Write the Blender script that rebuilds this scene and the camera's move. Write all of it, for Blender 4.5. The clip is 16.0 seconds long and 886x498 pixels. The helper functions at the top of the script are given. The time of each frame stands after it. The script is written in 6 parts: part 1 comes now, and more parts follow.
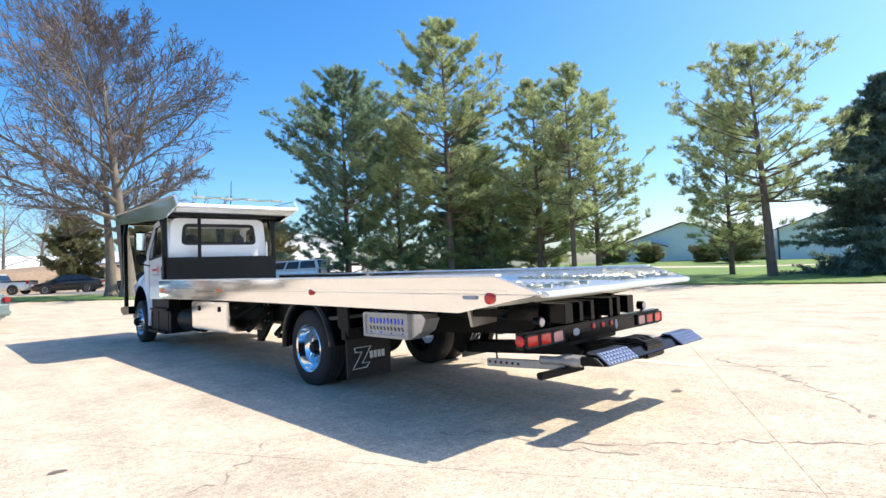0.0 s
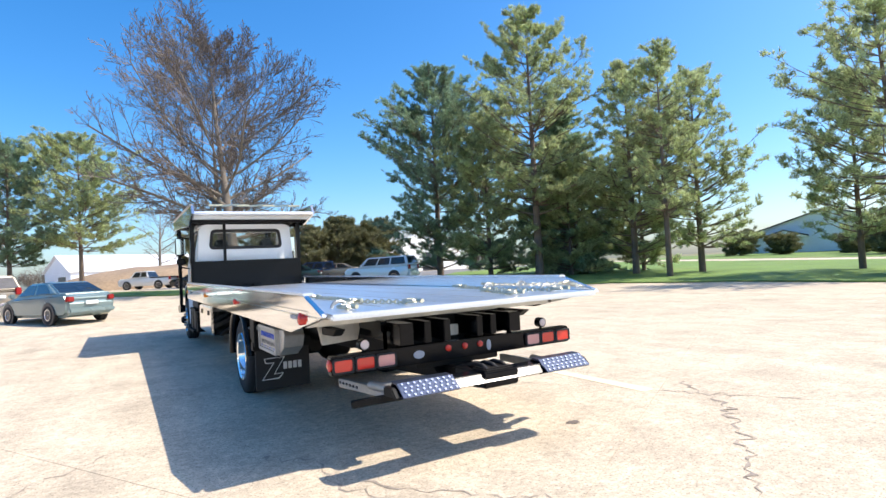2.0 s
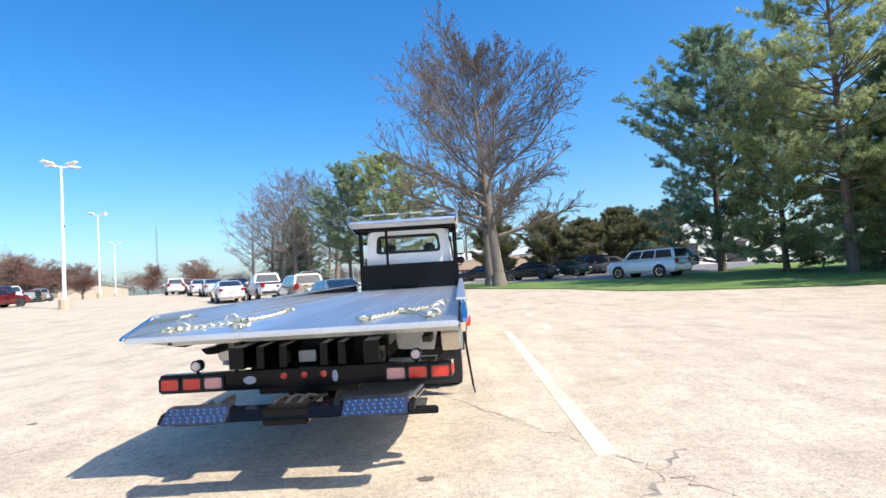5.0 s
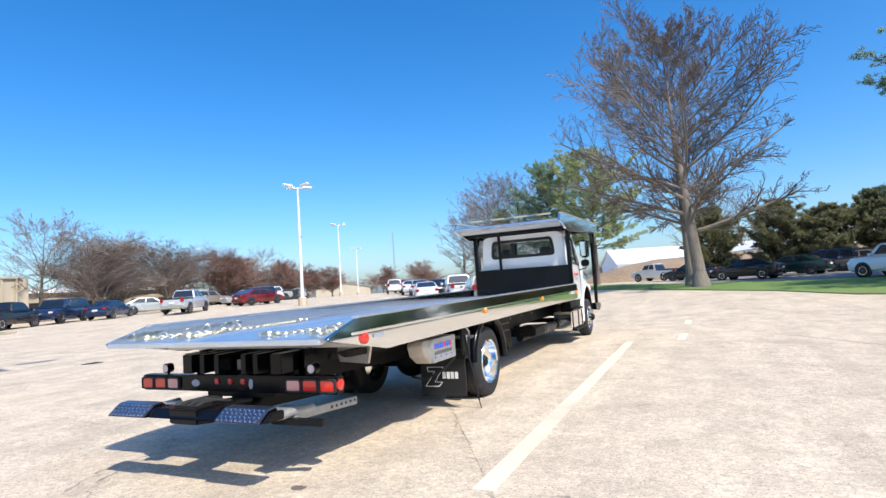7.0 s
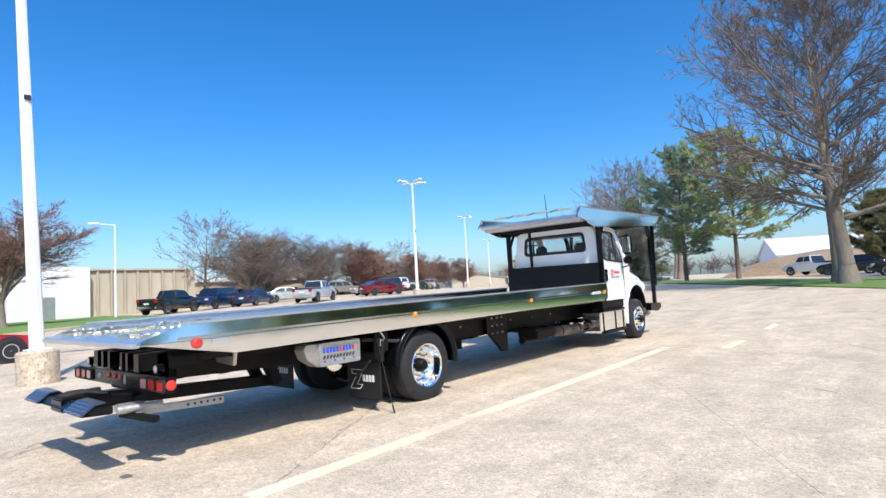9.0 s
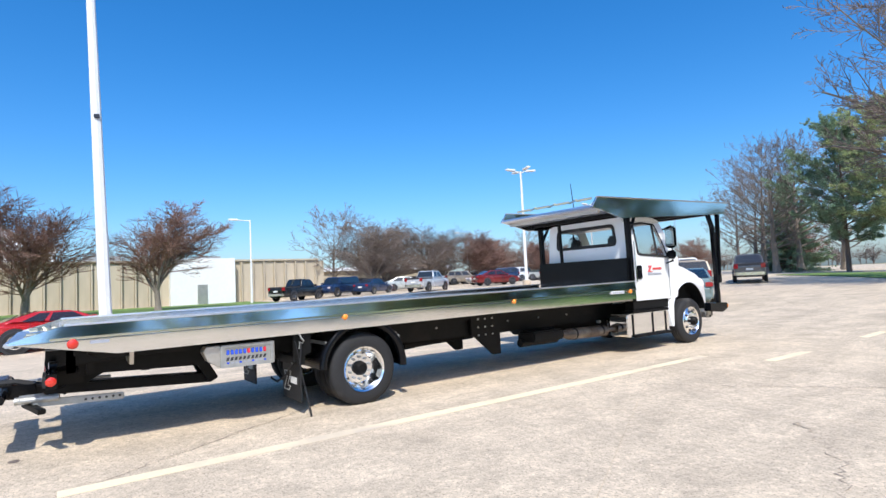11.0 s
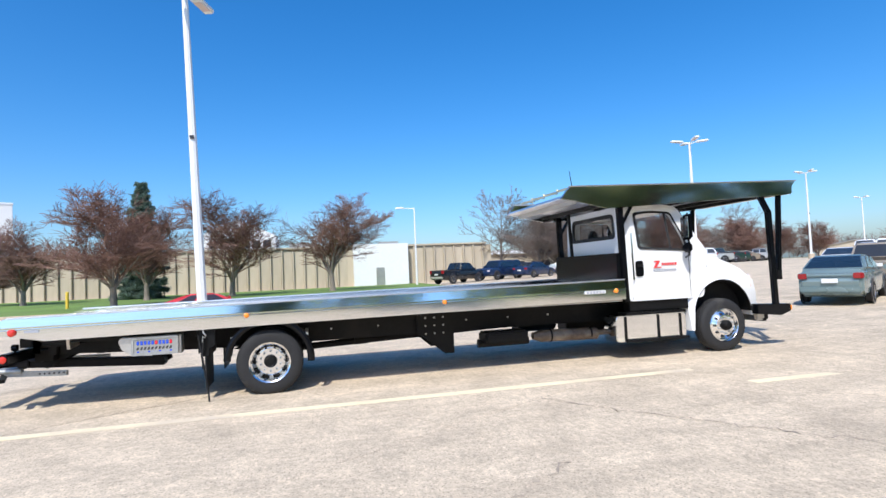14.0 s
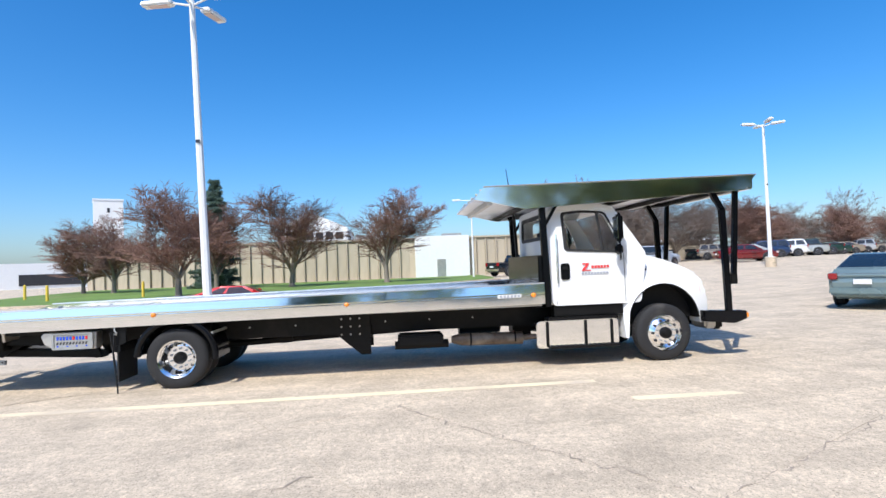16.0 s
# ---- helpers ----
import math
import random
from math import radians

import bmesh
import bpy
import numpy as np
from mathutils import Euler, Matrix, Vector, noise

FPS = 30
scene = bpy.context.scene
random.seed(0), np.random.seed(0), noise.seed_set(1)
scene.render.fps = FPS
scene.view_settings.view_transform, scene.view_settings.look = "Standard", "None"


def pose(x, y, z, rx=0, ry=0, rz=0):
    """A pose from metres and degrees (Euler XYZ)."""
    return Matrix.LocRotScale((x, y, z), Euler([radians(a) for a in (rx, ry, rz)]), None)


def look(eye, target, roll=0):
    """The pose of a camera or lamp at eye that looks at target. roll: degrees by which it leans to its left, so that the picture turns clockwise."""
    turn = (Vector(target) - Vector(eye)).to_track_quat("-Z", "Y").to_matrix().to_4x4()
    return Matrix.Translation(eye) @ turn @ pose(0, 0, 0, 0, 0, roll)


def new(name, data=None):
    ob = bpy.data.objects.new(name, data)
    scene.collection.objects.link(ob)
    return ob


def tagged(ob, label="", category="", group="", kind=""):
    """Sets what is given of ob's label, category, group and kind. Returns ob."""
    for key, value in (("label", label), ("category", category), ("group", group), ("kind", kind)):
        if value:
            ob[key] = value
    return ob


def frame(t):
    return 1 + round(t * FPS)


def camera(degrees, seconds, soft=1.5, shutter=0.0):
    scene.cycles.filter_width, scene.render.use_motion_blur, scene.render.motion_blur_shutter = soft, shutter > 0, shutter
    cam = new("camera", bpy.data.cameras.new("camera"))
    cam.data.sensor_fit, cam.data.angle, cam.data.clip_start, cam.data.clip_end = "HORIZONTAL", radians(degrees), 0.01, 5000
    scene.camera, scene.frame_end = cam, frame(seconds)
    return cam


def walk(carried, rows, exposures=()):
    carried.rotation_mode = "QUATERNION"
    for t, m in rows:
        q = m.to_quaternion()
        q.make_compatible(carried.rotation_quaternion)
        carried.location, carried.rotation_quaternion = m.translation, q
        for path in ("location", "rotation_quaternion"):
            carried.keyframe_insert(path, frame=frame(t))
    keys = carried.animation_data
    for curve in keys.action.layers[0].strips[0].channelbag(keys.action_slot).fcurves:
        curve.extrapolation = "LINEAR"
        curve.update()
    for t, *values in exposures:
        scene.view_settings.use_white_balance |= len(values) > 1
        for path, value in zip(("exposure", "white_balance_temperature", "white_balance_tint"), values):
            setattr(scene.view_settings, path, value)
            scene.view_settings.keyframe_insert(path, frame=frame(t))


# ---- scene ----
cam = camera(78.0, 16.0)
PATH = [
    (0, (-4.529, -6.09, 1.342), (-3.169, -4.625, 1.413), -2.7),
    (0.5, (-4.031, -6.402, 1.362), (-2.73, -4.884, 1.429), -2.9),
    (1, (-3.497, -6.777, 1.376), (-2.282, -5.19, 1.445), -2.9),
    (1.5, (-2.957, -6.975, 1.4), (-1.837, -5.319, 1.467), -2.9),
    (2, (-2.416, -7.217, 1.415), (-1.411, -5.489, 1.481), -3.1),
    (2.5, (-1.883, -7.321, 1.417), (-1.011, -5.522, 1.488), -3.1),
    (3, (-1.289, -7.499, 1.432), (-0.581, -5.63, 1.508), -3.2),
    (3.5, (-0.629, -7.543, 1.449), (-0.122, -5.61, 1.528), -3.0),
    (4, (-0.036, -7.625, 1.463), (0.285, -5.653, 1.548), -2.6),
    (4.2, (0.214, -7.628, 1.452), (0.464, -5.646, 1.542), -2.7),
    (6.3, (2.977, -7.263, 1.459), (2.357, -5.366, 1.587), -4.0),
    (6.5, (3.228, -7.174, 1.474), (2.525, -5.306, 1.604), -3.9),
    (7, (3.841, -6.974, 1.452), (3.003, -5.164, 1.596), -3.7),
    (7.5, (4.412, -6.619, 1.445), (3.455, -4.869, 1.593), -3.0),
    (8, (5.005, -6.218, 1.461), (3.932, -4.537, 1.606), -3.4),
    (8.5, (5.615, -5.812, 1.471), (4.43, -4.208, 1.614), -3.3),
    (9, (6.124, -5.445, 1.457), (4.845, -3.914, 1.598), -3.1),
    (9.5, (6.586, -4.959, 1.47), (5.219, -3.505, 1.603), -3.1),
    (9.7, (6.733, -4.749, 1.504), (5.33, -3.329, 1.628), -2.9),
    (11.8, (8.214, -2.291, 1.5), (6.477, -1.307, 1.62), -2.8),
    (12, (8.361, -2.041, 1.508), (6.599, -1.101, 1.62), -2.8),
    (12.5, (8.676, -1.42, 1.519), (6.86, -0.589, 1.626), -2.8),
    (13, (8.956, -0.811, 1.549), (7.09, -0.098, 1.651), -2.7),
    (13.5, (9.23, -0.144, 1.581), (7.324, 0.453, 1.673), -2.7),
    (14, (9.435, 0.508, 1.62), (7.499, 1.003, 1.705), -2.5),
    (14.5, (9.643, 1.17, 1.663), (7.688, 1.583, 1.736), -2.4),
    (15, (9.739, 1.874, 1.692), (7.768, 2.207, 1.757), -2.2),
    (15.5, (9.871, 2.598, 1.697), (7.887, 2.844, 1.76), -2.3),
    (16, (9.878, 3.337, 1.709), (7.887, 3.516, 1.77), -2.2),
]
walk(cam, [(t, look(eye, target, roll)) for t, eye, target, roll in PATH], [(0.0, 0.74, 6650, 10), (4.0, 0.63, 6500, 10), (7.0, 0.46, 6250, 10), (16.0, 0.27, 6080, 10)])


# ---- world and sun ----
SUN_WAY = Vector((0.69, -0.41, 1.0)).normalized()
world = bpy.data.worlds.new("sky")
scene.world = world
world.use_nodes = True
wn = world.node_tree
sky = wn.nodes.new("ShaderNodeTexSky")
sky.sky_type, sky.sun_disc = "NISHITA", False
sky.sun_elevation = math.asin(SUN_WAY.z)
sky.sun_rotation = math.atan2(SUN_WAY.x, SUN_WAY.y)
sky.air_density, sky.dust_density, sky.ozone_density = 1.0, 1.6, 6.0
hue = wn.nodes.new("ShaderNodeHueSaturation")
hue.inputs["Saturation"].default_value = 1.30
wn.links.new(sky.outputs[0], hue.inputs["Color"])
wn.links.new(hue.outputs[0], wn.nodes["Background"].inputs[0])
wn.nodes["Background"].inputs[1].default_value = 0.16
sun = new("sun", bpy.data.lights.new("sun", "SUN"))
sun.data.energy, sun.data.angle, sun.data.color = 4.0, radians(0.5), (1.0, 0.93, 0.82)
sun.matrix_basis = look(SUN_WAY * 60, (0, 0, 0))

# ---- materials ----


def stuff_mat(name, col, rough=0.6, metal=0.0, fine=30.0, coarse=1.5, vary=0.12, bump=0.0, pick=0.0, dirt=None, dirt_at=0.62, island=0.0, stretch=(1, 1, 1), coat=0.0, leaf=0.0, spec=0.5):
    """Procedural surface: colour with coarse and fine variation, optional relief, dirt patches and variation from piece to piece."""
    m = bpy.data.materials.new(name)
    m.use_nodes = True
    t = m.node_tree
    b = t.nodes["Principled BSDF"]
    b.inputs["Roughness"].default_value, b.inputs["Metallic"].default_value = rough, metal
    b.inputs["Coat Weight"].default_value = coat
    b.inputs["Specular IOR Level"].default_value = spec
    tc = t.nodes.new("ShaderNodeTexCoord")
    mp = t.nodes.new("ShaderNodeMapping")
    mp.inputs["Scale"].default_value = stretch
    t.links.new(tc.outputs["Object"], mp.inputs[0])

    def nz(scale, detail=5.0):
        n = t.nodes.new("ShaderNodeTexNoise")
        n.inputs["Scale"].default_value, n.inputs["Detail"].default_value = scale, detail
        t.links.new(mp.outputs[0], n.inputs["Vector"])
        return n.outputs["Fac"]

    def math2(op, a, c):
        n = t.nodes.new("ShaderNodeMath")
        n.operation = op
        for i, v in enumerate((a, c)):
            if isinstance(v, (int, float)):
                n.inputs[i].default_value = v
            else:
                t.links.new(v, n.inputs[i])
        return n.outputs[0]
    f, c = nz(fine), nz(coarse)
    total = math2("ADD", math2("MULTIPLY", f, 0.5), math2("MULTIPLY", c, 0.5))
    if pick or island:
        src = t.nodes.new("ShaderNodeObjectInfo").outputs["Random"] if pick else t.nodes.new("ShaderNodeNewGeometry").outputs["Random Per Island"]
        k = pick or island
        total = math2("ADD", total, math2("MULTIPLY", math2("SUBTRACT", src, 0.5), k))
    ramp = t.nodes.new("ShaderNodeMapRange")
    ramp.inputs["From Min"].default_value, ramp.inputs["From Max"].default_value = 0.3, 0.7
    ramp.inputs["To Min"].default_value, ramp.inputs["To Max"].default_value = 1 - vary, 1 + vary
    t.links.new(total, ramp.inputs["Value"])
    sc = t.nodes.new("ShaderNodeVectorMath")
    sc.operation = "SCALE"
    sc.inputs[0].default_value = col
    t.links.new(ramp.outputs[0], sc.inputs["Scale"])
    out = sc.outputs[0]
    if dirt:
        mx = t.nodes.new("ShaderNodeMix")
        mx.data_type = "RGBA"
        mr = t.nodes.new("ShaderNodeMapRange")
        mr.inputs["From Min"].default_value, mr.inputs["From Max"].default_value = dirt_at, dirt_at + 0.16
        t.links.new(nz(coarse * 0.45, 8.0), mr.inputs["Value"])
        t.links.new(mr.outputs[0], mx.inputs["Factor"])
        t.links.new(out, mx.inputs["A"])
        mx.inputs["B"].default_value = (*dirt, 1)
        out = mx.outputs["Result"]
    t.links.new(out, b.inputs["Base Color"])
    rr = t.nodes.new("ShaderNodeMapRange")
    rr.inputs["To Min"].default_value, rr.inputs["To Max"].default_value = max(0.02, rough - 0.12 * rough), min(1, rough + 0.25 * rough)
    t.links.new(c, rr.inputs["Value"])
    t.links.new(rr.outputs[0], b.inputs["Roughness"])
    if bump:
        bp = t.nodes.new("ShaderNodeBump")
        bp.inputs["Strength"].default_value, bp.inputs["Distance"].default_value = 0.6, bump
        t.links.new(f, bp.inputs["Height"])
        t.links.new(bp.outputs[0], b.inputs["Normal"])
    if leaf:
        tr = t.nodes.new("ShaderNodeBsdfTranslucent")
        t.links.new(out, tr.inputs["Color"])
        mix = t.nodes.new("ShaderNodeMixShader")
        mix.inputs[0].default_value = leaf
        t.links.new(b.outputs[0], mix.inputs[1])
        t.links.new(tr.outputs[0], mix.inputs[2])
        t.links.new(mix.outputs[0], t.nodes["Material Output"].inputs["Surface"])
    return m


def glow_mat(name, col, rough=0.2, emit=0.0):
    m = bpy.data.materials.new(name)
    m.use_nodes = True
    b = m.node_tree.nodes["Principled BSDF"]
    b.inputs["Base Color"].default_value = (*col, 1)
    b.inputs["Roughness"].default_value = rough
    b.inputs["Emission Color"].default_value = (*col, 1)
    b.inputs["Emission Strength"].default_value = emit
    b.inputs["Coat Weight"].default_value = 0.5
    return m


def glass_mat(name, col, clear=0.75, rough=0.03):
    """Thin tinted glazing: part see-through, part mirror."""
    m = bpy.data.materials.new(name)
    m.use_nodes = True
    t = m.node_tree
    b = t.nodes["Principled BSDF"]
    b.inputs["Base Color"].default_value = (*col, 1)
    b.inputs["Roughness"].default_value = rough
    b.inputs["Alpha"].default_value = 1 - clear
    b.inputs["Coat Weight"].default_value = 1.0
    return m


def worn_concrete(name, col, grain=1.0):
    """Old concrete: pale paste, exposed dark and light aggregate, scuffed streaks and faint broad mottling."""
    m = stuff_mat(name, col, 0.88, fine=16 * grain, coarse=2.2, vary=0.20, bump=0.003, pick=0.05, dirt=tuple(c * 0.84 for c in col), dirt_at=0.50)
    t = m.node_tree
    b = t.nodes["Principled BSDF"]
    src = b.inputs["Base Color"].links[0].from_socket
    tc = t.nodes.new("ShaderNodeTexCoord")

    def noise(scale, detail, rough, low, high, dark, light, out, squeeze=(1, 1, 1), turn=0.0):
        mp = t.nodes.new("ShaderNodeMapping")
        mp.inputs["Scale"].default_value = squeeze
        mp.inputs["Rotation"].default_value = (0, 0, turn)
        t.links.new(tc.outputs["Object"], mp.inputs[0])
        n = t.nodes.new("ShaderNodeTexNoise")
        n.inputs["Scale"].default_value, n.inputs["Detail"].default_value, n.inputs["Roughness"].default_value = scale, detail, rough
        t.links.new(mp.outputs[0], n.inputs["Vector"])
        r = t.nodes.new("ShaderNodeMapRange")
        r.inputs["From Min"].default_value, r.inputs["From Max"].default_value = low, high
        r.inputs["To Min"].default_value, r.inputs["To Max"].default_value = dark, light
        t.links.new(n.outputs["Fac"], r.inputs["Value"])
        s = t.nodes.new("ShaderNodeVectorMath")
        s.operation = "SCALE"
        t.links.new(out, s.inputs[0])
        t.links.new(r.outputs[0], s.inputs["Scale"])
        return s.outputs[0]
    src = noise(52 * grain, 2.0, 0.6, 0.32, 0.45, 0.50, 1.0, src)
    src = noise(38 * grain, 2.0, 0.6, 0.55, 0.70, 1.0, 1.30, src)
    src = noise(14 * grain, 4.0, 0.8, 0.38, 0.62, 0.84, 1.12, src)
    src = noise(5 * grain, 6.0, 0.75, 0.35, 0.65, 0.90, 1.10, src)
    src = noise(1.6, 8.0, 0.7, 0.36, 0.62, 0.86, 1.07, src, (1, 0.22, 1), 0.5)
    t.links.new(src, b.inputs["Base Color"])
    return m


CONCRETE = worn_concrete("lot_concrete", (0.60, 0.49, 0.355))
CONCRETE_FAR = worn_concrete("lot_concrete_far", (0.60, 0.49, 0.355), 0.4)
JOINT = stuff_mat("joint_filler", (0.54, 0.435, 0.32), 0.9, fine=14, coarse=2, vary=0.3)
CRACKED = stuff_mat("crack_filler", (0.34, 0.28, 0.22), 0.95, fine=20, coarse=3, vary=0.4)
STAIN = stuff_mat("oil_stain", (0.16, 0.125, 0.1), 0.7, fine=25, coarse=6, vary=0.3)
LINE = stuff_mat("worn_yellow_line", (0.82, 0.70, 0.46), 0.8, fine=22, coarse=1.2, vary=0.12, dirt=(0.57, 0.48, 0.37), dirt_at=0.52)
GRASS = stuff_mat("spring_grass", (0.15, 0.235, 0.05), 0.9, fine=20, coarse=0.35, vary=0.35, bump=0.05, dirt=(0.24, 0.22, 0.09), dirt_at=0.6)
FIELD = stuff_mat("far_field", (0.22, 0.20, 0.10), 0.95, fine=0.5, coarse=0.02, vary=0.3)
ASPHALT = stuff_mat("grey_asphalt", (0.20, 0.19, 0.18), 0.9, fine=14, coarse=0.5, vary=0.2, bump=0.004)
DIRT = stuff_mat("bare_dirt", (0.30, 0.215, 0.14), 0.95, fine=3, coarse=0.3, vary=0.3, bump=0.08)
ALU = stuff_mat("bright_aluminium", (0.88, 0.88, 0.87), 0.075, 1.0, fine=40, coarse=1.2, vary=0.07, stretch=(1, 0.04, 1))
ALU_DECK = stuff_mat("brushed_deck_aluminium", (0.80, 0.82, 0.85), 0.36, 1.0, fine=60, coarse=1.5, vary=0.12, stretch=(1, 0.05, 1), pick=0.12)
ALU_DULL = stuff_mat("dull_aluminium", (0.60, 0.57, 0.52), 0.42, 0.9, fine=25, coarse=3, vary=0.12)
CHROME = stuff_mat("polished_wheel_metal", (0.86, 0.87, 0.88), 0.08, 1.0, fine=30, coarse=4, vary=0.04)
BLACK = stuff_mat("satin_black_paint", (0.004, 0.0045, 0.006), 0.2, fine=30, coarse=2, vary=0.3, spec=0.22)
FRAME = stuff_mat("chassis_black", (0.007, 0.007, 0.007), 0.5, fine=18, coarse=2, vary=0.4, dirt=(0.022, 0.019, 0.016), dirt_at=0.6, spec=0.2)
RUBBER = stuff_mat("tyre_rubber", (0.018, 0.018, 0.019), 0.75, fine=30, coarse=5, vary=0.25, dirt=(0.06, 0.055, 0.05), dirt_at=0.62)
FLAP = stuff_mat("mudflap_rubber", (0.011, 0.011, 0.012), 0.55, fine=30, coarse=4, vary=0.2)
WHITE = stuff_mat("white_truck_paint", (0.82, 0.82, 0.81), 0.22, fine=6, coarse=0.8, vary=0.02, coat=0.6)
WHITE_METAL = stuff_mat("white_pole_paint", (0.80, 0.80, 0.78), 0.45, fine=10, coarse=0.8, vary=0.05)
GREY_STEEL = stuff_mat("grey_steel", (0.42, 0.42, 0.40), 0.45, 0.6, fine=20, coarse=3, vary=0.2)
CHAIN = stuff_mat("gold_zinc_chain", (0.70, 0.64, 0.46), 0.33, 0.9, fine=30, coarse=6, vary=0.2)
TREAD = stuff_mat("tread_plate", (0.10, 0.12, 0.18), 0.28, 0.8, fine=30, coarse=6, vary=0.1)
RED = glow_mat("red_lens", (0.66, 0.035, 0.02), 0.15)
ORANGE = glow_mat("orange_lens", (0.95, 0.30, 0.03), 0.15)
PINK = glow_mat("pink_reverse_lens", (0.72, 0.33, 0.28), 0.15)
CLEAR = glow_mat("clear_lens", (0.75, 0.62, 0.6), 0.12)
LEDB = glow_mat("blue_strobe", (0.03, 0.10, 0.75), 0.2)
LEDW = glow_mat("white_strobe", (0.45, 0.48, 0.55), 0.2)
LEDR = glow_mat("red_strobe", (0.8, 0.02, 0.05), 0.2)
RUSTED = stuff_mat("heat_stained_steel", (0.13, 0.105, 0.085), 0.5, 0.6, fine=14, coarse=4, vary=0.4, dirt=(0.30, 0.27, 0.23), dirt_at=0.56)
INK_RED = stuff_mat("red_decal", (0.70, 0.05, 0.05), 0.4, fine=20, coarse=3, vary=0.05)
INK_GREY = stuff_mat("grey_decal", (0.35, 0.37, 0.42), 0.5, fine=20, coarse=3, vary=0.05)
INK_WHITE = stuff_mat("white_decal", (0.72, 0.72, 0.70), 0.5, fine=20, coarse=3, vary=0.05)
GLASS = glass_mat("cab_glass", (0.02, 0.03, 0.03), 0.90)
CAR_GLASS = glass_mat("tinted_car_glass", (0.012, 0.016, 0.018), 0.15)
TAIL_RED = stuff_mat("tail_lamp_red", (0.28, 0.010, 0.014), 0.15, fine=20, coarse=3, vary=0.1, coat=0.5)
SEAT = stuff_mat("dark_cab_trim", (0.03, 0.03, 0.033), 0.8, fine=20, coarse=3, vary=0.2)
BARK = stuff_mat("grey_bark", (0.22, 0.185, 0.15), 0.95, fine=9, coarse=1.2, vary=0.35, bump=0.03, stretch=(1, 1, 0.25))
BARK_PINE = stuff_mat("pine_bark", (0.17, 0.125, 0.095), 0.95, fine=9, coarse=1.2, vary=0.4, bump=0.04, stretch=(1, 1, 0.3))
TWIG = stuff_mat("twig_wood", (0.20, 0.16, 0.135), 0.9, fine=6, coarse=1, vary=0.25, island=0.5)
TWIG_RED = stuff_mat("reddish_twigs", (0.21, 0.12, 0.09), 0.9, fine=6, coarse=0.6, vary=0.3, island=0.6)
NEEDLE = stuff_mat("pine_needles", (0.45, 0.50, 0.25), 0.5, fine=2, coarse=0.5, vary=0.50, island=0.4, leaf=0.5)
NEEDLE_BLUE = stuff_mat("spruce_needles", (0.16, 0.23, 0.18), 0.55, fine=3, coarse=0.45, vary=0.35, island=0.6, leaf=0.4)
NEEDLE_GREEN = stuff_mat("fir_needles", (0.28, 0.38, 0.24), 0.55, fine=2, coarse=0.5, vary=0.45, island=0.4, leaf=0.48)
NEEDLE_BROWN = stuff_mat("winter_cedar", (0.24, 0.23, 0.11), 0.8, fine=3, coarse=0.6, vary=0.45, island=0.5, leaf=0.3)
WALL_TAN = stuff_mat("tan_precast_wall", (0.50, 0.43, 0.32), 0.9, fine=3, coarse=0.3, vary=0.12, bump=0.01, stretch=(1, 1, 0.2), pick=0.25)
WALL_WHITE = stuff_mat("white_cladding", (0.78, 0.78, 0.76), 0.6, fine=4, coarse=0.4, vary=0.05)
WALL_GREY = stuff_mat("pale_blue_grey_cladding", (0.80, 0.83, 0.88), 0.6, fine=4, coarse=0.4, vary=0.06)
ROOF_PALE = stuff_mat("pale_metal_roof", (0.72, 0.72, 0.72), 0.45, fine=4, coarse=0.3, vary=0.08)
DARK = stuff_mat("dark_opening", (0.03, 0.03, 0.035), 0.3, fine=4, coarse=1, vary=0.2)
YELLOW = stuff_mat("yellow_paint", (0.75, 0.52, 0.06), 0.5, fine=8, coarse=1, vary=0.1)

# ---- mesh helpers ----


def box(bm, x0, x1, y0, y1, z0, z1, bev=0.0):
    r = bmesh.ops.create_cube(bm, size=1.0, matrix=Matrix.LocRotScale(((x0 + x1) / 2, (y0 + y1) / 2, (z0 + z1) / 2), None, (abs(x1 - x0), abs(y1 - y0), abs(z1 - z0))))
    if bev:
        es = {e for v in r["verts"] for e in v.link_edges}
        bmesh.ops.bevel(bm, geom=list(es), offset=bev, segments=2, affect="EDGES")
    return r["verts"]


def rod(bm, p0, p1, r0, r1=None, n=12):
    p0, p1 = Vector(p0), Vector(p1)
    d = p1 - p0
    q = Vector((0, 0, 1)).rotation_difference(d)
    bmesh.ops.create_cone(bm, cap_ends=True, segments=n, radius1=r0, radius2=r0 if r1 is None else r1, depth=d.length, matrix=Matrix.LocRotScale((p0 + p1) / 2, q, None))


def bar(bm, p0, p1, w, h, bev=0.0):
    """A straight bar of section w x h from p0 to p1."""
    p0, p1 = Vector(p0), Vector(p1)
    d = p1 - p0
    q = d.to_track_quat("Y", "Z")
    r = bmesh.ops.create_cube(bm, size=1.0, matrix=Matrix.LocRotScale((p0 + p1) / 2, q, (w, d.length, h)))
    if bev:
        bmesh.ops.bevel(bm, geom=list({e for v in r["verts"] for e in v.link_edges}), offset=bev, segments=2, affect="EDGES")


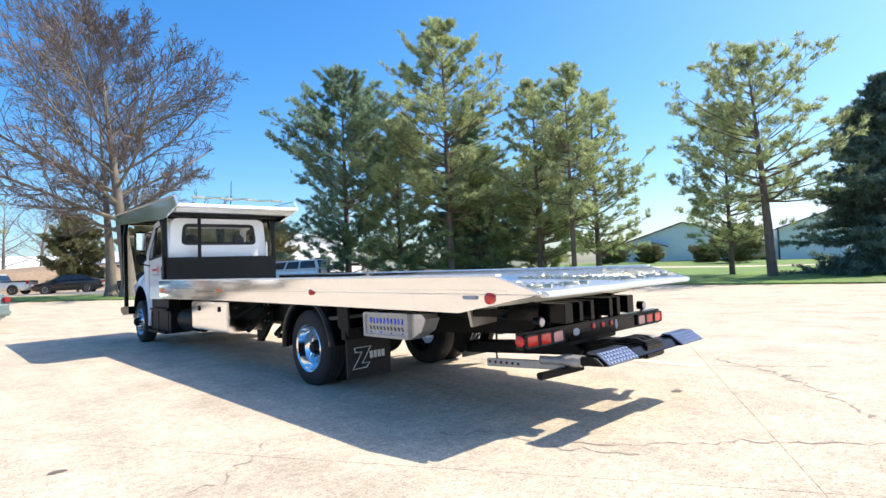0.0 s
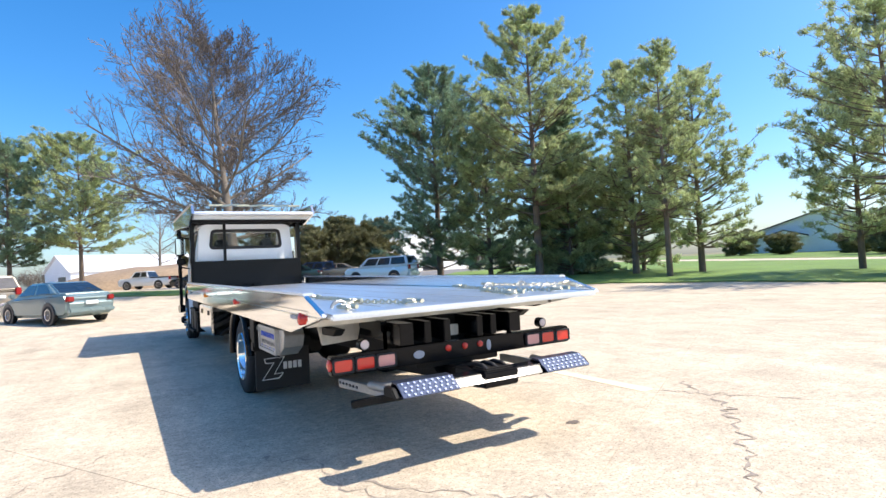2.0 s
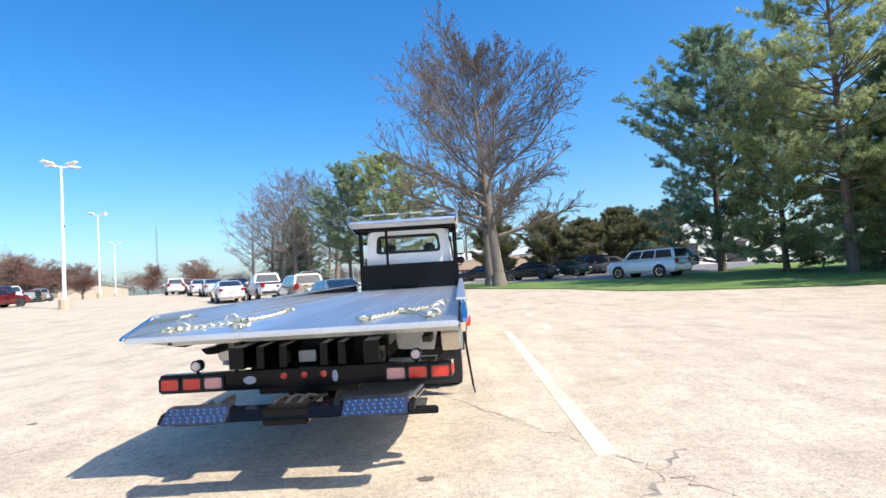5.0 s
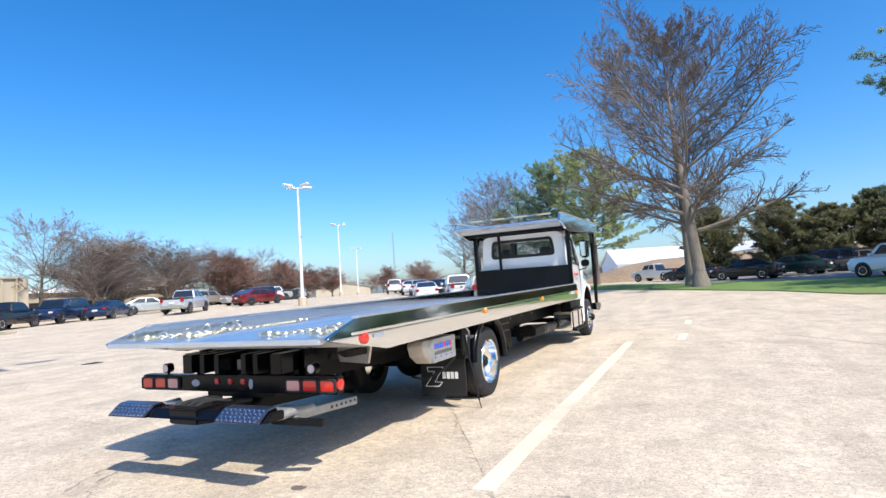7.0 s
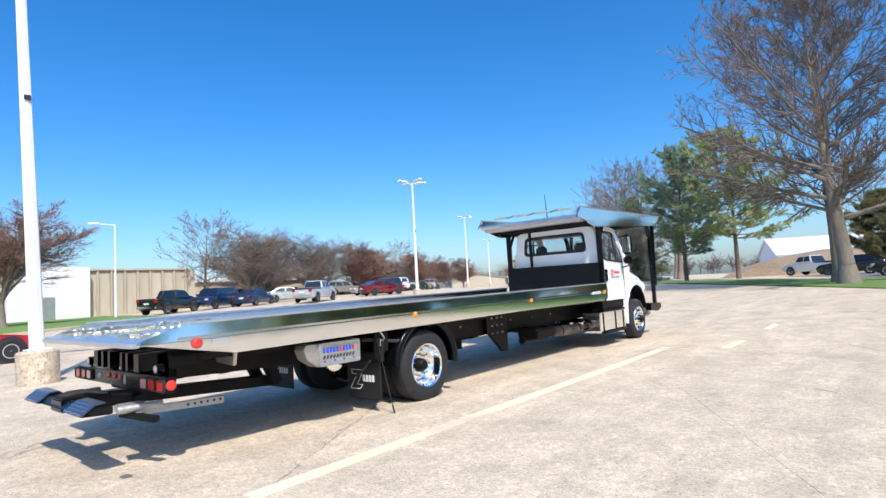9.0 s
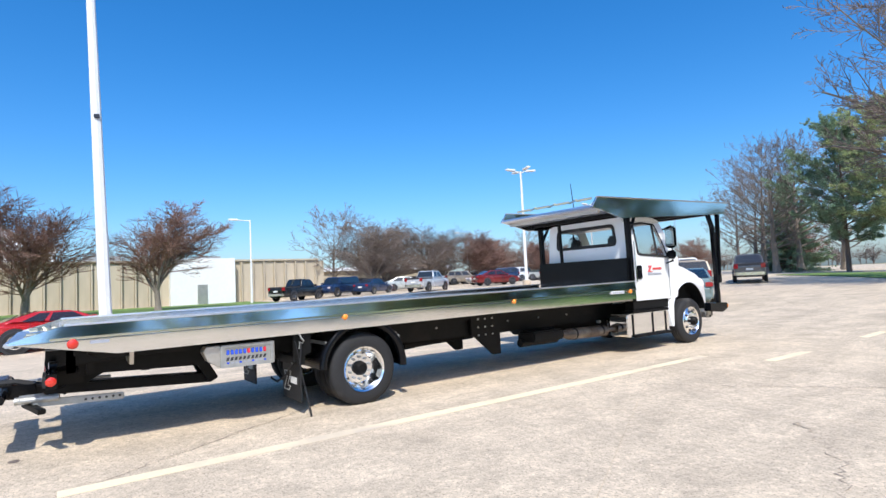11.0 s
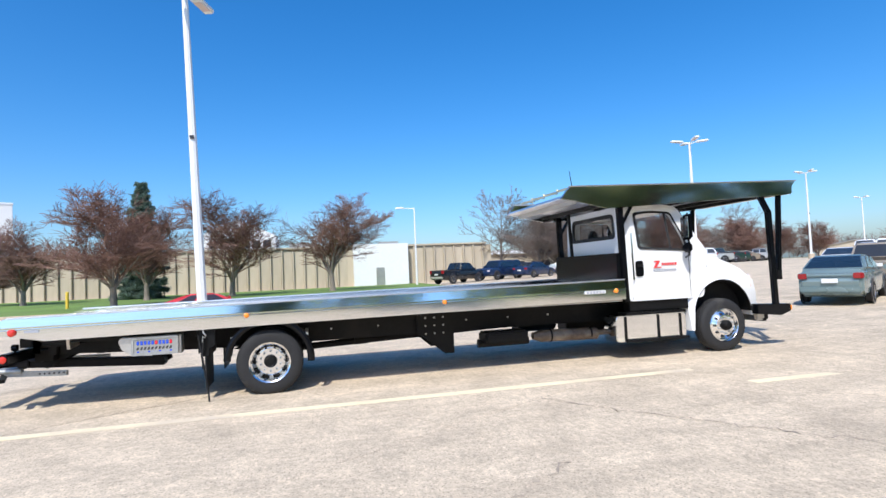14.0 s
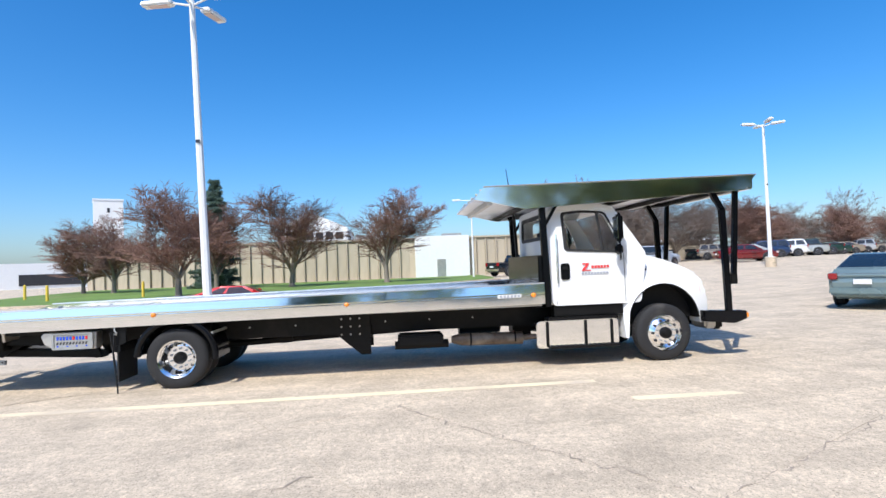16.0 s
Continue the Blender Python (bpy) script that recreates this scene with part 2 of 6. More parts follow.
def prism(bm, pts, a, b, axis="x", bev=0.0, segs=2):
    """A polygon in the two other axes, drawn out along axis from a to b."""
    def at(k, u, v):
        return {"x": (k, u, v), "y": (u, k, v), "z": (u, v, k)}[axis]
    lo = [bm.verts.new(at(a, *p)) for p in pts]
    hi = [bm.verts.new(at(b, *p)) for p in pts]
    fs = [bm.faces.new(lo), bm.faces.new(hi)]
    n = len(pts)
    for i in range(n):
        fs.append(bm.faces.new((lo[i], lo[(i + 1) % n], hi[(i + 1) % n], hi[i])))
    bmesh.ops.recalc_face_normals(bm, faces=fs)
    if bev:
        bmesh.ops.bevel(bm, geom=list({e for f in fs for e in f.edges}), offset=bev, segments=segs, affect="EDGES")


def lathe(bm, prof, centre, axis="x", n=32, cap=True):
    """A profile of (along, radius) turned about an axis through centre."""
    rings = []
    for s, r in prof:
        ring = []
        for i in range(n):
            a = 2 * math.pi * i / n
            c, d = r * math.cos(a), r * math.sin(a)
            o = {"x": (s, c, d), "y": (c, s, d), "z": (c, d, s)}[axis]
            ring.append(bm.verts.new(Vector(centre) + Vector(o)))
        rings.append(ring)
    fs = []
    for p, q in zip(rings, rings[1:]):
        for i in range(n):
            fs.append(bm.faces.new((p[i], p[(i + 1) % n], q[(i + 1) % n], q[i])))
    for ring in (rings[0], rings[-1]) if cap else ():
        fs.append(bm.faces.new(ring))
    bmesh.ops.recalc_face_normals(bm, faces=fs)


def sweep(bm, pts, r, n=8):
    """One bent round bar through the points."""
    pts = [Vector(p) for p in pts]
    rings = []
    for i, p in enumerate(pts):
        d = (pts[min(i + 1, len(pts) - 1)] - pts[max(i - 1, 0)]).normalized()
        u = d.cross(Vector((0.13, 0.21, 0.97))).normalized()
        w = d.cross(u)
        rings.append([bm.verts.new(p + u * r * math.cos(2 * math.pi * k / n) + w * r * math.sin(2 * math.pi * k / n)) for k in range(n)])
    for p, q in zip(rings, rings[1:]):
        for k in range(n):
            bm.faces.new((p[k], p[(k + 1) % n], q[(k + 1) % n], q[k]))
    bm.faces.new(rings[0])
    bm.faces.new(rings[-1])
    bmesh.ops.recalc_face_normals(bm, faces=bm.faces[:])


def part(name, bm, material, parent, label="", smooth=None):
    """Links a bmesh as one mesh object under a thing."""
    me = bpy.data.meshes.new(name)
    bm.normal_update()
    bm.to_mesh(me)
    bm.free()
    me.materials.append(material)
    if smooth:
        me.shade_smooth()
        me.set_sharp_from_angle(angle=radians(smooth))
    ob = new(name, me)
    ob.parent = parent
    return tagged(ob, label) if label else ob


def B():
    return bmesh.new()


def thing(name, label, category, at=(0, 0, 0), yaw=0.0, group="", kind=""):
    ob = new(name)
    ob.matrix_basis = pose(*at, 0, 0, yaw)
    return tagged(ob, label, category, group, kind)


def raw(name, verts, faces, material, parent=None):
    me = bpy.data.meshes.new(name)
    me.from_pydata([tuple(v) for v in verts], [], faces)
    me.materials.append(material)
    ob = new(name, me)
    ob.parent = parent
    return ob


def rise(y, x=0.0):
    """Height of the ground, which rises gently away from the shallow dip round the truck."""
    d = max(0.0, y - 9)
    w, e = max(0.0, -9 - x), max(0.0, x - 9)
    return min(0.8, 0.028 * d * d / (d + 4)) + min(0.5, 0.024 * w * w / (w + 6)) + min(0.22, 0.016 * e * e / (e + 6))


def sheet(name, pts, lift, material, depth=0.0):
    """A flat piece of ground with that outline, following the rise."""
    bm = B()
    f = bm.faces.new([bm.verts.new((x, y, 0)) for x, y in pts])
    if f.normal.z < 0:
        f.normal_flip()
    for k in range(13):
        bmesh.ops.bisect_plane(bm, geom=bm.verts[:] + bm.edges[:] + bm.faces[:], plane_co=(0, 9 + 3 * k, 0), plane_no=(0, 1, 0))
    for k in range(9):
        for x in (-9 - 4 * k, 9 + 4 * k):
            bmesh.ops.bisect_plane(bm, geom=bm.verts[:] + bm.edges[:] + bm.faces[:], plane_co=(x, 0, 0), plane_no=(1, 0, 0))
    bmesh.ops.triangulate(bm, faces=bm.faces[:])
    if depth:
        top = bm.faces[:]
        r = bmesh.ops.extrude_face_region(bm, geom=top)
        for v in r["geom"]:
            if isinstance(v, bmesh.types.BMVert):
                v.co.z += depth
    for v in bm.verts:
        v.co.z += rise(v.co.y, v.co.x) + lift
    bmesh.ops.recalc_face_normals(bm, faces=bm.faces[:])
    me = bpy.data.meshes.new(name)
    bm.to_mesh(me)
    bm.free()
    me.materials.append(material)
    return new(name, me)


# ---- ground ----
tagged(sheet("ground", [(-900, -900), (900, -900), (900, 900), (-900, 900)], -0.09, FIELD), "wide dry spring field around the lot", "ground", kind="structure")
pavement = tagged(sheet("pavement", [(-130, -90), (48, -90), (48, 150), (-130, 150)], -0.014, CONCRETE_FAR), "sunlit tan concrete parking lot with worn joints", "pavement", kind="structure")
GRASSES = [
    ("lawn_east", [(20.2, -90), (19.7, 1.4), (20.2, 7.1), (18.8, 12.6), (11.4, 17.0), (9.2, 18.9), (7.1, 23.4), (1.4, 30.0), (-5, 37), (-14, 47), (-12, 51), (-2, 41), (4, 35.4), (12, 30.5), (19, 31), (24, 36), (46, 42), (44, -90)], "bright spring lawn beside the lot"),
    ("lawn_west", [(-23.5, -24), (-22.9, -10), (-27, 2), (-32.5, 11.5), (-48.5, 12.5), (-48.5, -27)], "mown lawn along the factory wall"),
]
for n, pts, lab in GRASSES:
    tagged(sheet(n, pts, 0.0, GRASS, 0.05), lab, "grass", kind="structure")
kerb = B()
kp = [(-23.5, -24), (-22.9, -10), (-27, 2), (-32.5, 11.5), (-48.5, 12.5)]
for p, q in zip(kp, kp[1:]):
    bar(kerb, (*p, rise(p[1], p[0]) + 0.035), (*q, rise(q[1], q[0]) + 0.035), 0.22, 0.12, 0.02)
tagged(part("kerb", kerb, CONCRETE_FAR, None), "pale concrete kerb edging the lawn", "kerb", kind="structure")
tagged(sheet("side_street", [(44, -90), (52, -90), (52, 43), (46, 42)], 0.0, CONCRETE_FAR, 0.01), "pale concrete street beyond the lawn", "road", kind="structure")
tagged(sheet("lawn_far_east", [(52, -90), (140, -90), (140, 60), (52, 43)], 0.0, GRASS, 0.03), "grass in front of the far buildings", "grass", kind="structure")
tagged(sheet("side_lot", [(4, 35.2), (12, 30.5), (19, 31), (24, 36), (46, 42), (46, 60), (-2, 52)], 0.0, ASPHALT, 0.006), "grey asphalt side lot behind the tree island", "road", kind="structure")


def joint_grid():
    """The concrete slabs nearest the truck, one piece each, over the darker joint bed."""
    a, b = Vector((0.5, -0.866)), Vector((0.866, 0.5))
    size, gap = 3.85, 0.002
    origin = Vector((2.4, -3.3))
    rng = random.Random(5)
    edge = [(20.6, -30), (20.9, 0), (21.9, 9), (13.4, 22), (8, 25.2), (-0.7, 30)]
    for i in range(-9, 9):
        for j in range(-9, 9):
            c = origin + a * (i + 0.5) * size + b * (j + 0.5) * size
            if (c - Vector((2.5, 4.5))).length > 25:
                continue
            q = [c + a * s * (size / 2 - gap) + b * u * (size / 2 - gap) for s, u in ((-1, -1), (1, -1), (1, 1), (-1, 1))]
            if any(p.x > 20.4 or (p.y > 8 and p.x + 0.66 * (p.y - 9) > 21.2) or p.x < -22.0 for p in q):
                continue
            lift = rng.uniform(-0.001, 0.001)
            vs = [(p.x, p.y, rise(p.y, p.x) + lift) for p in q] + [(p.x, p.y, rise(p.y, p.x) - 0.05) for p in q]
            raw("slab", vs, [(0, 1, 2, 3)[::-1], (0, 1, 5, 4), (1, 2, 6, 5), (2, 3, 7, 6), (3, 0, 4, 7)], CONCRETE, pavement)


bed = B()
f = bed.faces.new([bed.verts.new((2.5 + 26.5 * math.cos(k / 40 * 2 * math.pi), 4.5 + 26.5 * math.sin(k / 40 * 2 * math.pi), 0)) for k in range(40)])
for k in range(13):
    bmesh.ops.bisect_plane(bed, geom=bed.verts[:] + bed.edges[:] + bed.faces[:], plane_co=(0, 9 + 3 * k, 0), plane_no=(0, 1, 0))
for x in (-20, -16, -12.5, -9, 9, 12, 15, 18):
    bmesh.ops.bisect_plane(bed, geom=bed.verts[:] + bed.edges[:] + bed.faces[:], plane_co=(x, 0, 0), plane_no=(1, 0, 0))
for v in bed.verts:
    v.co.z = rise(v.co.y, v.co.x) - 0.005
bmesh.ops.delete(bed, geom=[v for v in bed.verts if v.co.x > 21], context="VERTS")
part("joint_bed", bed, JOINT, pavement)


def crack(pts, width, seed):
    """A wandering filled crack, as a thin uneven strip on the slab."""
    rng = random.Random(seed)
    path = []
    for p, q in zip(pts, pts[1:]):
        p, q = Vector(p), Vector(q)
        n = max(2, int((q - p).length / 0.07))
        side = Vector((-(q - p).y, (q - p).x)).normalized()
        for k in range(n):
            path.append(p.lerp(q, k / n) + side * rng.gauss(0, 0.035))
    vs, fs = [], []
    for k, p in enumerate(path[:-1]):
        d = (path[k + 1] - p).normalized()
        s = Vector((-d.y, d.x)) * width * (rng.uniform(0.05, 0.9) if rng.random() < 0.8 else rng.uniform(0.9, 1.9))
        vs += [(p.x - s.x, p.y - s.y, rise(p.y, p.x) + 0.0035), (p.x + s.x, p.y + s.y, rise(p.y, p.x) + 0.0035)]
        if k:
            m = len(vs)
            fs.append((m - 4, m - 3, m - 1, m - 2))
    return tagged(raw("crack", vs, fs, CRACKED), "thin dark crack wandering across the concrete", "crack", "cracks in the lot", "structure")


CRACKS = [([(2.9, -3.2), (2.35, -4.05), (1.6, -4.7), (0.85, -5.2), (0.1, -5.9)], 0.016), ([(-1.1, -3.7), (-0.4, -4.5), (0.2, -5.3), (0.9, -6.2)], 0.010), ([(3.0, 3.3), (4.2, 4.1), (5.4, 5.0), (6.1, 5.6)], 0.010), ([(0.8, -0.6), (1.6, -1.9), (2.4, -3.3), (3.1, -4.5)], 0.009), ([(-5.5, -2.6), (-4.3, -2.2), (-3.2, -2.4), (-2.5, -1.7)], 0.008), ([(-1.6, -2.6), (-1.2, -3.1), (-1.25, -3.7), (-0.9, -4.3)], 0.014), ([(5.2, 2.6), (5.9, 1.6), (6.3, 0.4)], 0.008), ([(4.7, 8.2), (5.4, 7.0), (6.0, 5.9), (6.9, 4.4)], 0.009), ([(7.5, -1.5), (9.5, -1.0), (11.0, -1.8)], 0.010), ([(4.1, -6.1), (6.2, -4.2), (8.0, -3.2)], 0.012), ([(-8.0, 1.0), (-6.0, 2.5), (-5.0, 4.6)], 0.010)]
for k, (pts, w) in enumerate(CRACKS):
    crack(pts, w, k)


def patch(name, cx, cy, rx, ry, material, seed, label, cat):
    rng = random.Random(seed)
    n = 26
    vs = [(cx, cy, rise(cy, cx) + 0.004)]
    for k in range(n):
        a = 2 * math.pi * k / n
        s = rng.uniform(0.75, 1.15)
        vs.append((cx + rx * s * math.cos(a), cy + ry * s * math.sin(a), rise(cy, cx) + 0.004))
    return tagged(raw(name, vs, [(0, k + 1, (k + 1) % n + 1) for k in range(n)], material), label, cat, kind="structure")


patch("oil_stain", 0.92, -3.575, 0.07, 0.05, STAIN, 3, "small dark oil stain on concrete", "stain")
patch("oil_stain", -3.9, -1.2, 0.07, 0.04, STAIN, 4, "small dark oil stain on concrete", "stain")
patch("manhole_cover", -11.7, 2.7, 0.50, 0.34, FRAME, 7, "dark iron drain grate set in concrete", "drain")


def painted(pts):
    bm = B()
    for p, q in zip(pts, pts[1:]):
        p, q = Vector(p), Vector(q)
        n = max(1, int((q - p).length / 0.5))
        for k in range(n):
            u, v = p.lerp(q, k / n), p.lerp(q, (k + 1) / n)
            bar(bm, (u.x, u.y, rise(u.y, u.x) + 0.002), (v.x, v.y, rise(v.y, v.x) + 0.002), 0.17, 0.004)
    return tagged(part("painted_line", bm, LINE, None), "faded pale yellow parking line", "line", "painted lines", "structure")


painted([(2.31, -3.25), (2.31, 6.1)])
painted([(3.36, 6.2), (3.44, 11.4)])

# ---- trees ----


def limbs_mesh(segs, n=5):
    """Tapered limbs as one list of vertices and faces; segs: (p0, p1, r0, r1)."""
    vs, fs = [], []
    for p0, p1, r0, r1 in segs:
        d = (p1 - p0)
        u = d.orthogonal().normalized()
        w = d.normalized().cross(u)
        k = len(vs)
        for p, r in ((p0, r0), (p1, r1)):
            for i in range(n):
                a = 2 * math.pi * i / n
                vs.append(p + u * (r * math.cos(a)) + w * (r * math.sin(a)))
        for i in range(n):
            fs.append((k + i, k + (i + 1) % n, k + n + (i + 1) % n, k + n + i))
    return vs, fs


def bare_tree(at, height, spread, seed, label, twig=TWIG, fork=0.28, levels=5, girth=0.02, up=0.55, group="", name="bare_tree", fine=3, droop=0.0, wide=1.0):
    """A leafless tree: trunk, limbs and twigs, each forking from the last."""
    rng = random.Random(seed)
    thick, thin = [], []

    def grow(p, d, length, r, lev):
        n = 4 if lev < 2 else 3
        for k in range(n):
            d = (d + Vector((rng.gauss(0, 0.10), rng.gauss(0, 0.10), rng.gauss(0.03, 0.07) - droop * max(0, lev - 0.5)))).normalized()
            q = p + d * length / n
            r2 = r * (0.86 if lev else 0.93)
            (thick if lev < 2 else thin).append((p, q, r, r2))
            p, r = q, r2
            if lev < levels and (lev > 0 or k > 0):
                for _ in range(2 if lev < levels - 1 else fine):
                    a = rng.uniform(0, 2 * math.pi)
                    side = Vector((math.cos(a), math.sin(a), 0))
                    side = (side - d * side.dot(d)).normalized()
                    t = rng.uniform(0.45, 0.95)
                    nd = (d * (1 - 0.45 * t) + side * t * spread + Vector((0, 0, up * 0.35))).normalized()
                    grow(p, nd, length * rng.uniform(0.50, 0.72), r * rng.uniform(0.42, 0.6), lev + 1)
        return p
    base = Vector((0, 0, -0.05))
    r = height * girth
    trunk = []
    p, d = base, Vector((0, 0, 1))
    top = height * fork
    trunk.append((p, p + Vector((0, 0, 0.5)), r * 1.6, r * 1.08))
    p = p + Vector((0, 0, 0.5))
    for k in range(4):
        d = (d + Vector((rng.gauss(0, 0.03), rng.gauss(0, 0.03), 0))).normalized()
        q = p + d * (top - 0.5) / 4
        trunk.append((p, q, r * (1.08 - 0.05 * k), r * (1.03 - 0.05 * k)))
        p = q
    grow(p, d, height * 0.55, r * 0.85, 0)
    for k in range(6):
        a = k * 2.4 + rng.uniform(-0.3, 0.3)
        lean = rng.uniform(0.35, 0.8) * spread
        grow(p - d * rng.uniform(0, top * 0.35), Vector((math.cos(a) * lean, math.sin(a) * lean, up + 0.35)).normalized(), height * rng.uniform(0.38, 0.5), r * rng.uniform(0.45, 0.6), 1)
    allp = [s[1] for s in thick + thin]
    k = height / max(q.z for q in allp)
    sc = lambda segs: [(Vector((u.x * wide, u.y * wide, u.z * k)), Vector((v.x * wide, v.y * wide, v.z * k)), a, b) for u, v, a, b in segs]
    ob = thing(name, label, "tree", (at[0], at[1], rise(at[1], at[0])), rng.uniform(0, 360), group)
    v, f = limbs_mesh(sc(trunk), 10)
    t = raw("trunk", v, f, BARK, ob)
    t.data.shade_smooth()
    v, f = limbs_mesh(sc(thick), 6)
    tagged(raw("branchwork", v, f, BARK, ob), kind="stuff")
    v, f = limbs_mesh([(p, q, max(a, 0.011), max(b, 0.0085)) for p, q, a, b in sc(thin)], 3)
    raw("crown", v, f, twig, ob)
    return ob


def leader_tree(at, height, radius, clear, seed, label, twig=TWIG, group="", rich=1.0, girth=0.024, bold=0.0):
    """A leafless tree with one leading stem, ascending limbs and an oval crown of fine twigs."""
    rng = random.Random(seed)
    trunk, thick, thin = [], [], []
    r0 = height * girth
    stem = [Vector((0, 0, -0.05))]
    d = Vector((rng.gauss(0, 0.01), rng.gauss(0, 0.01), 1))
    n = 16
    for k in range(n):
        d = (d + Vector((rng.gauss(0, 0.022), rng.gauss(0, 0.022), 0.05))).normalized()
        stem.append(stem[-1] + d * height / n)
    rad = lambda u: r0 * (1 - u) ** 1.25 + 0.012
    for k in range(n):
        flare = 1.45 if k == 0 else 1.0
        (trunk if k < 9 else thick).append((stem[k], stem[k + 1], rad(k / n) * flare, rad((k + 1) / n)))

    def limb(p, d, length, r, lev):
        n = (6, 4, 3, 2)[lev]
        for k in range(n):
            j = 1 - 0.4 * bold
            d = (d + Vector((rng.gauss(0, 0.09 * j), rng.gauss(0, 0.09 * j), 0.022 + 0.012 * bold + rng.gauss(0, 0.05 * j)))).normalized()
            q = p + d * length / n
            r2 = max(0.006, r * (1 - 0.8 / n))
            (thick if lev == 0 else thin).append((p, q, r, r2))
            if lev < 3 and not (lev == 0 and k == 0):
                for _ in range(max(1, int(rng.uniform(1.6, 3.4) * rich * (1 - 0.5 * bold * (lev == 2))))):
                    side = d.orthogonal().normalized()
                    side = Matrix.Rotation(rng.uniform(0, 6.283), 3, d) @ side
                    nd = (d * 0.75 + side * rng.uniform(0.45, 0.85) + Vector((0, 0, 0.12))).normalized()
                    limb(p.lerp(q, rng.random()), nd, length * (1 - 0.6 * k / n) * rng.uniform(0.36, 0.54), r2 * (0.55 + 0.1 * bold), lev + 1)
            p, r = q, r2
    m = int((30 * rich + 8) * (1 - 0.05 * bold))
    for k in range(m):
        u = clear + (0.97 - clear) * (k + rng.random()) / m
        f = u * n
        p = stem[int(f)].lerp(stem[min(n, int(f) + 1)], f - int(f))
        w = (u - clear) / (1 - clear)
        reach = radius * (0.80 + 0.9 * w if w < 0.25 else (1 - ((w - 0.25) / 0.75) ** (2.0 - 0.45 * bold)) + 0.06)
        el = 0.36 + 0.95 * w + bold * (0.10 * w - 0.14)
        a = k * 2.4 + rng.uniform(-0.4, 0.4)
        limb(p, Vector((math.cos(a), math.sin(a), el)).normalized(), reach * math.sqrt(1 + el * el * 0.7) * rng.uniform(0.7, 1.05), rad(u) * rng.uniform(0.26, 0.42) * (1 + 0.25 * bold), 0)
    ob = thing("bare_tree", label, "tree", (at[0], at[1], rise(at[1], at[0])), 0, group)
    v, f = limbs_mesh(trunk, 12)
    raw("trunk", v, f, BARK, ob).data.shade_smooth()
    v, f = limbs_mesh(thick, 6)
    tagged(raw("branchwork", v, f, BARK, ob), kind="stuff")
    v, f = limbs_mesh([(p, q, max(a, 0.008 + 0.007 * bold), max(e, 0.0065 + 0.0045 * bold)) for p, q, a, e in thin], 3)
    tagged(raw("crown", v, f, twig, ob), kind="stuff")
    return ob


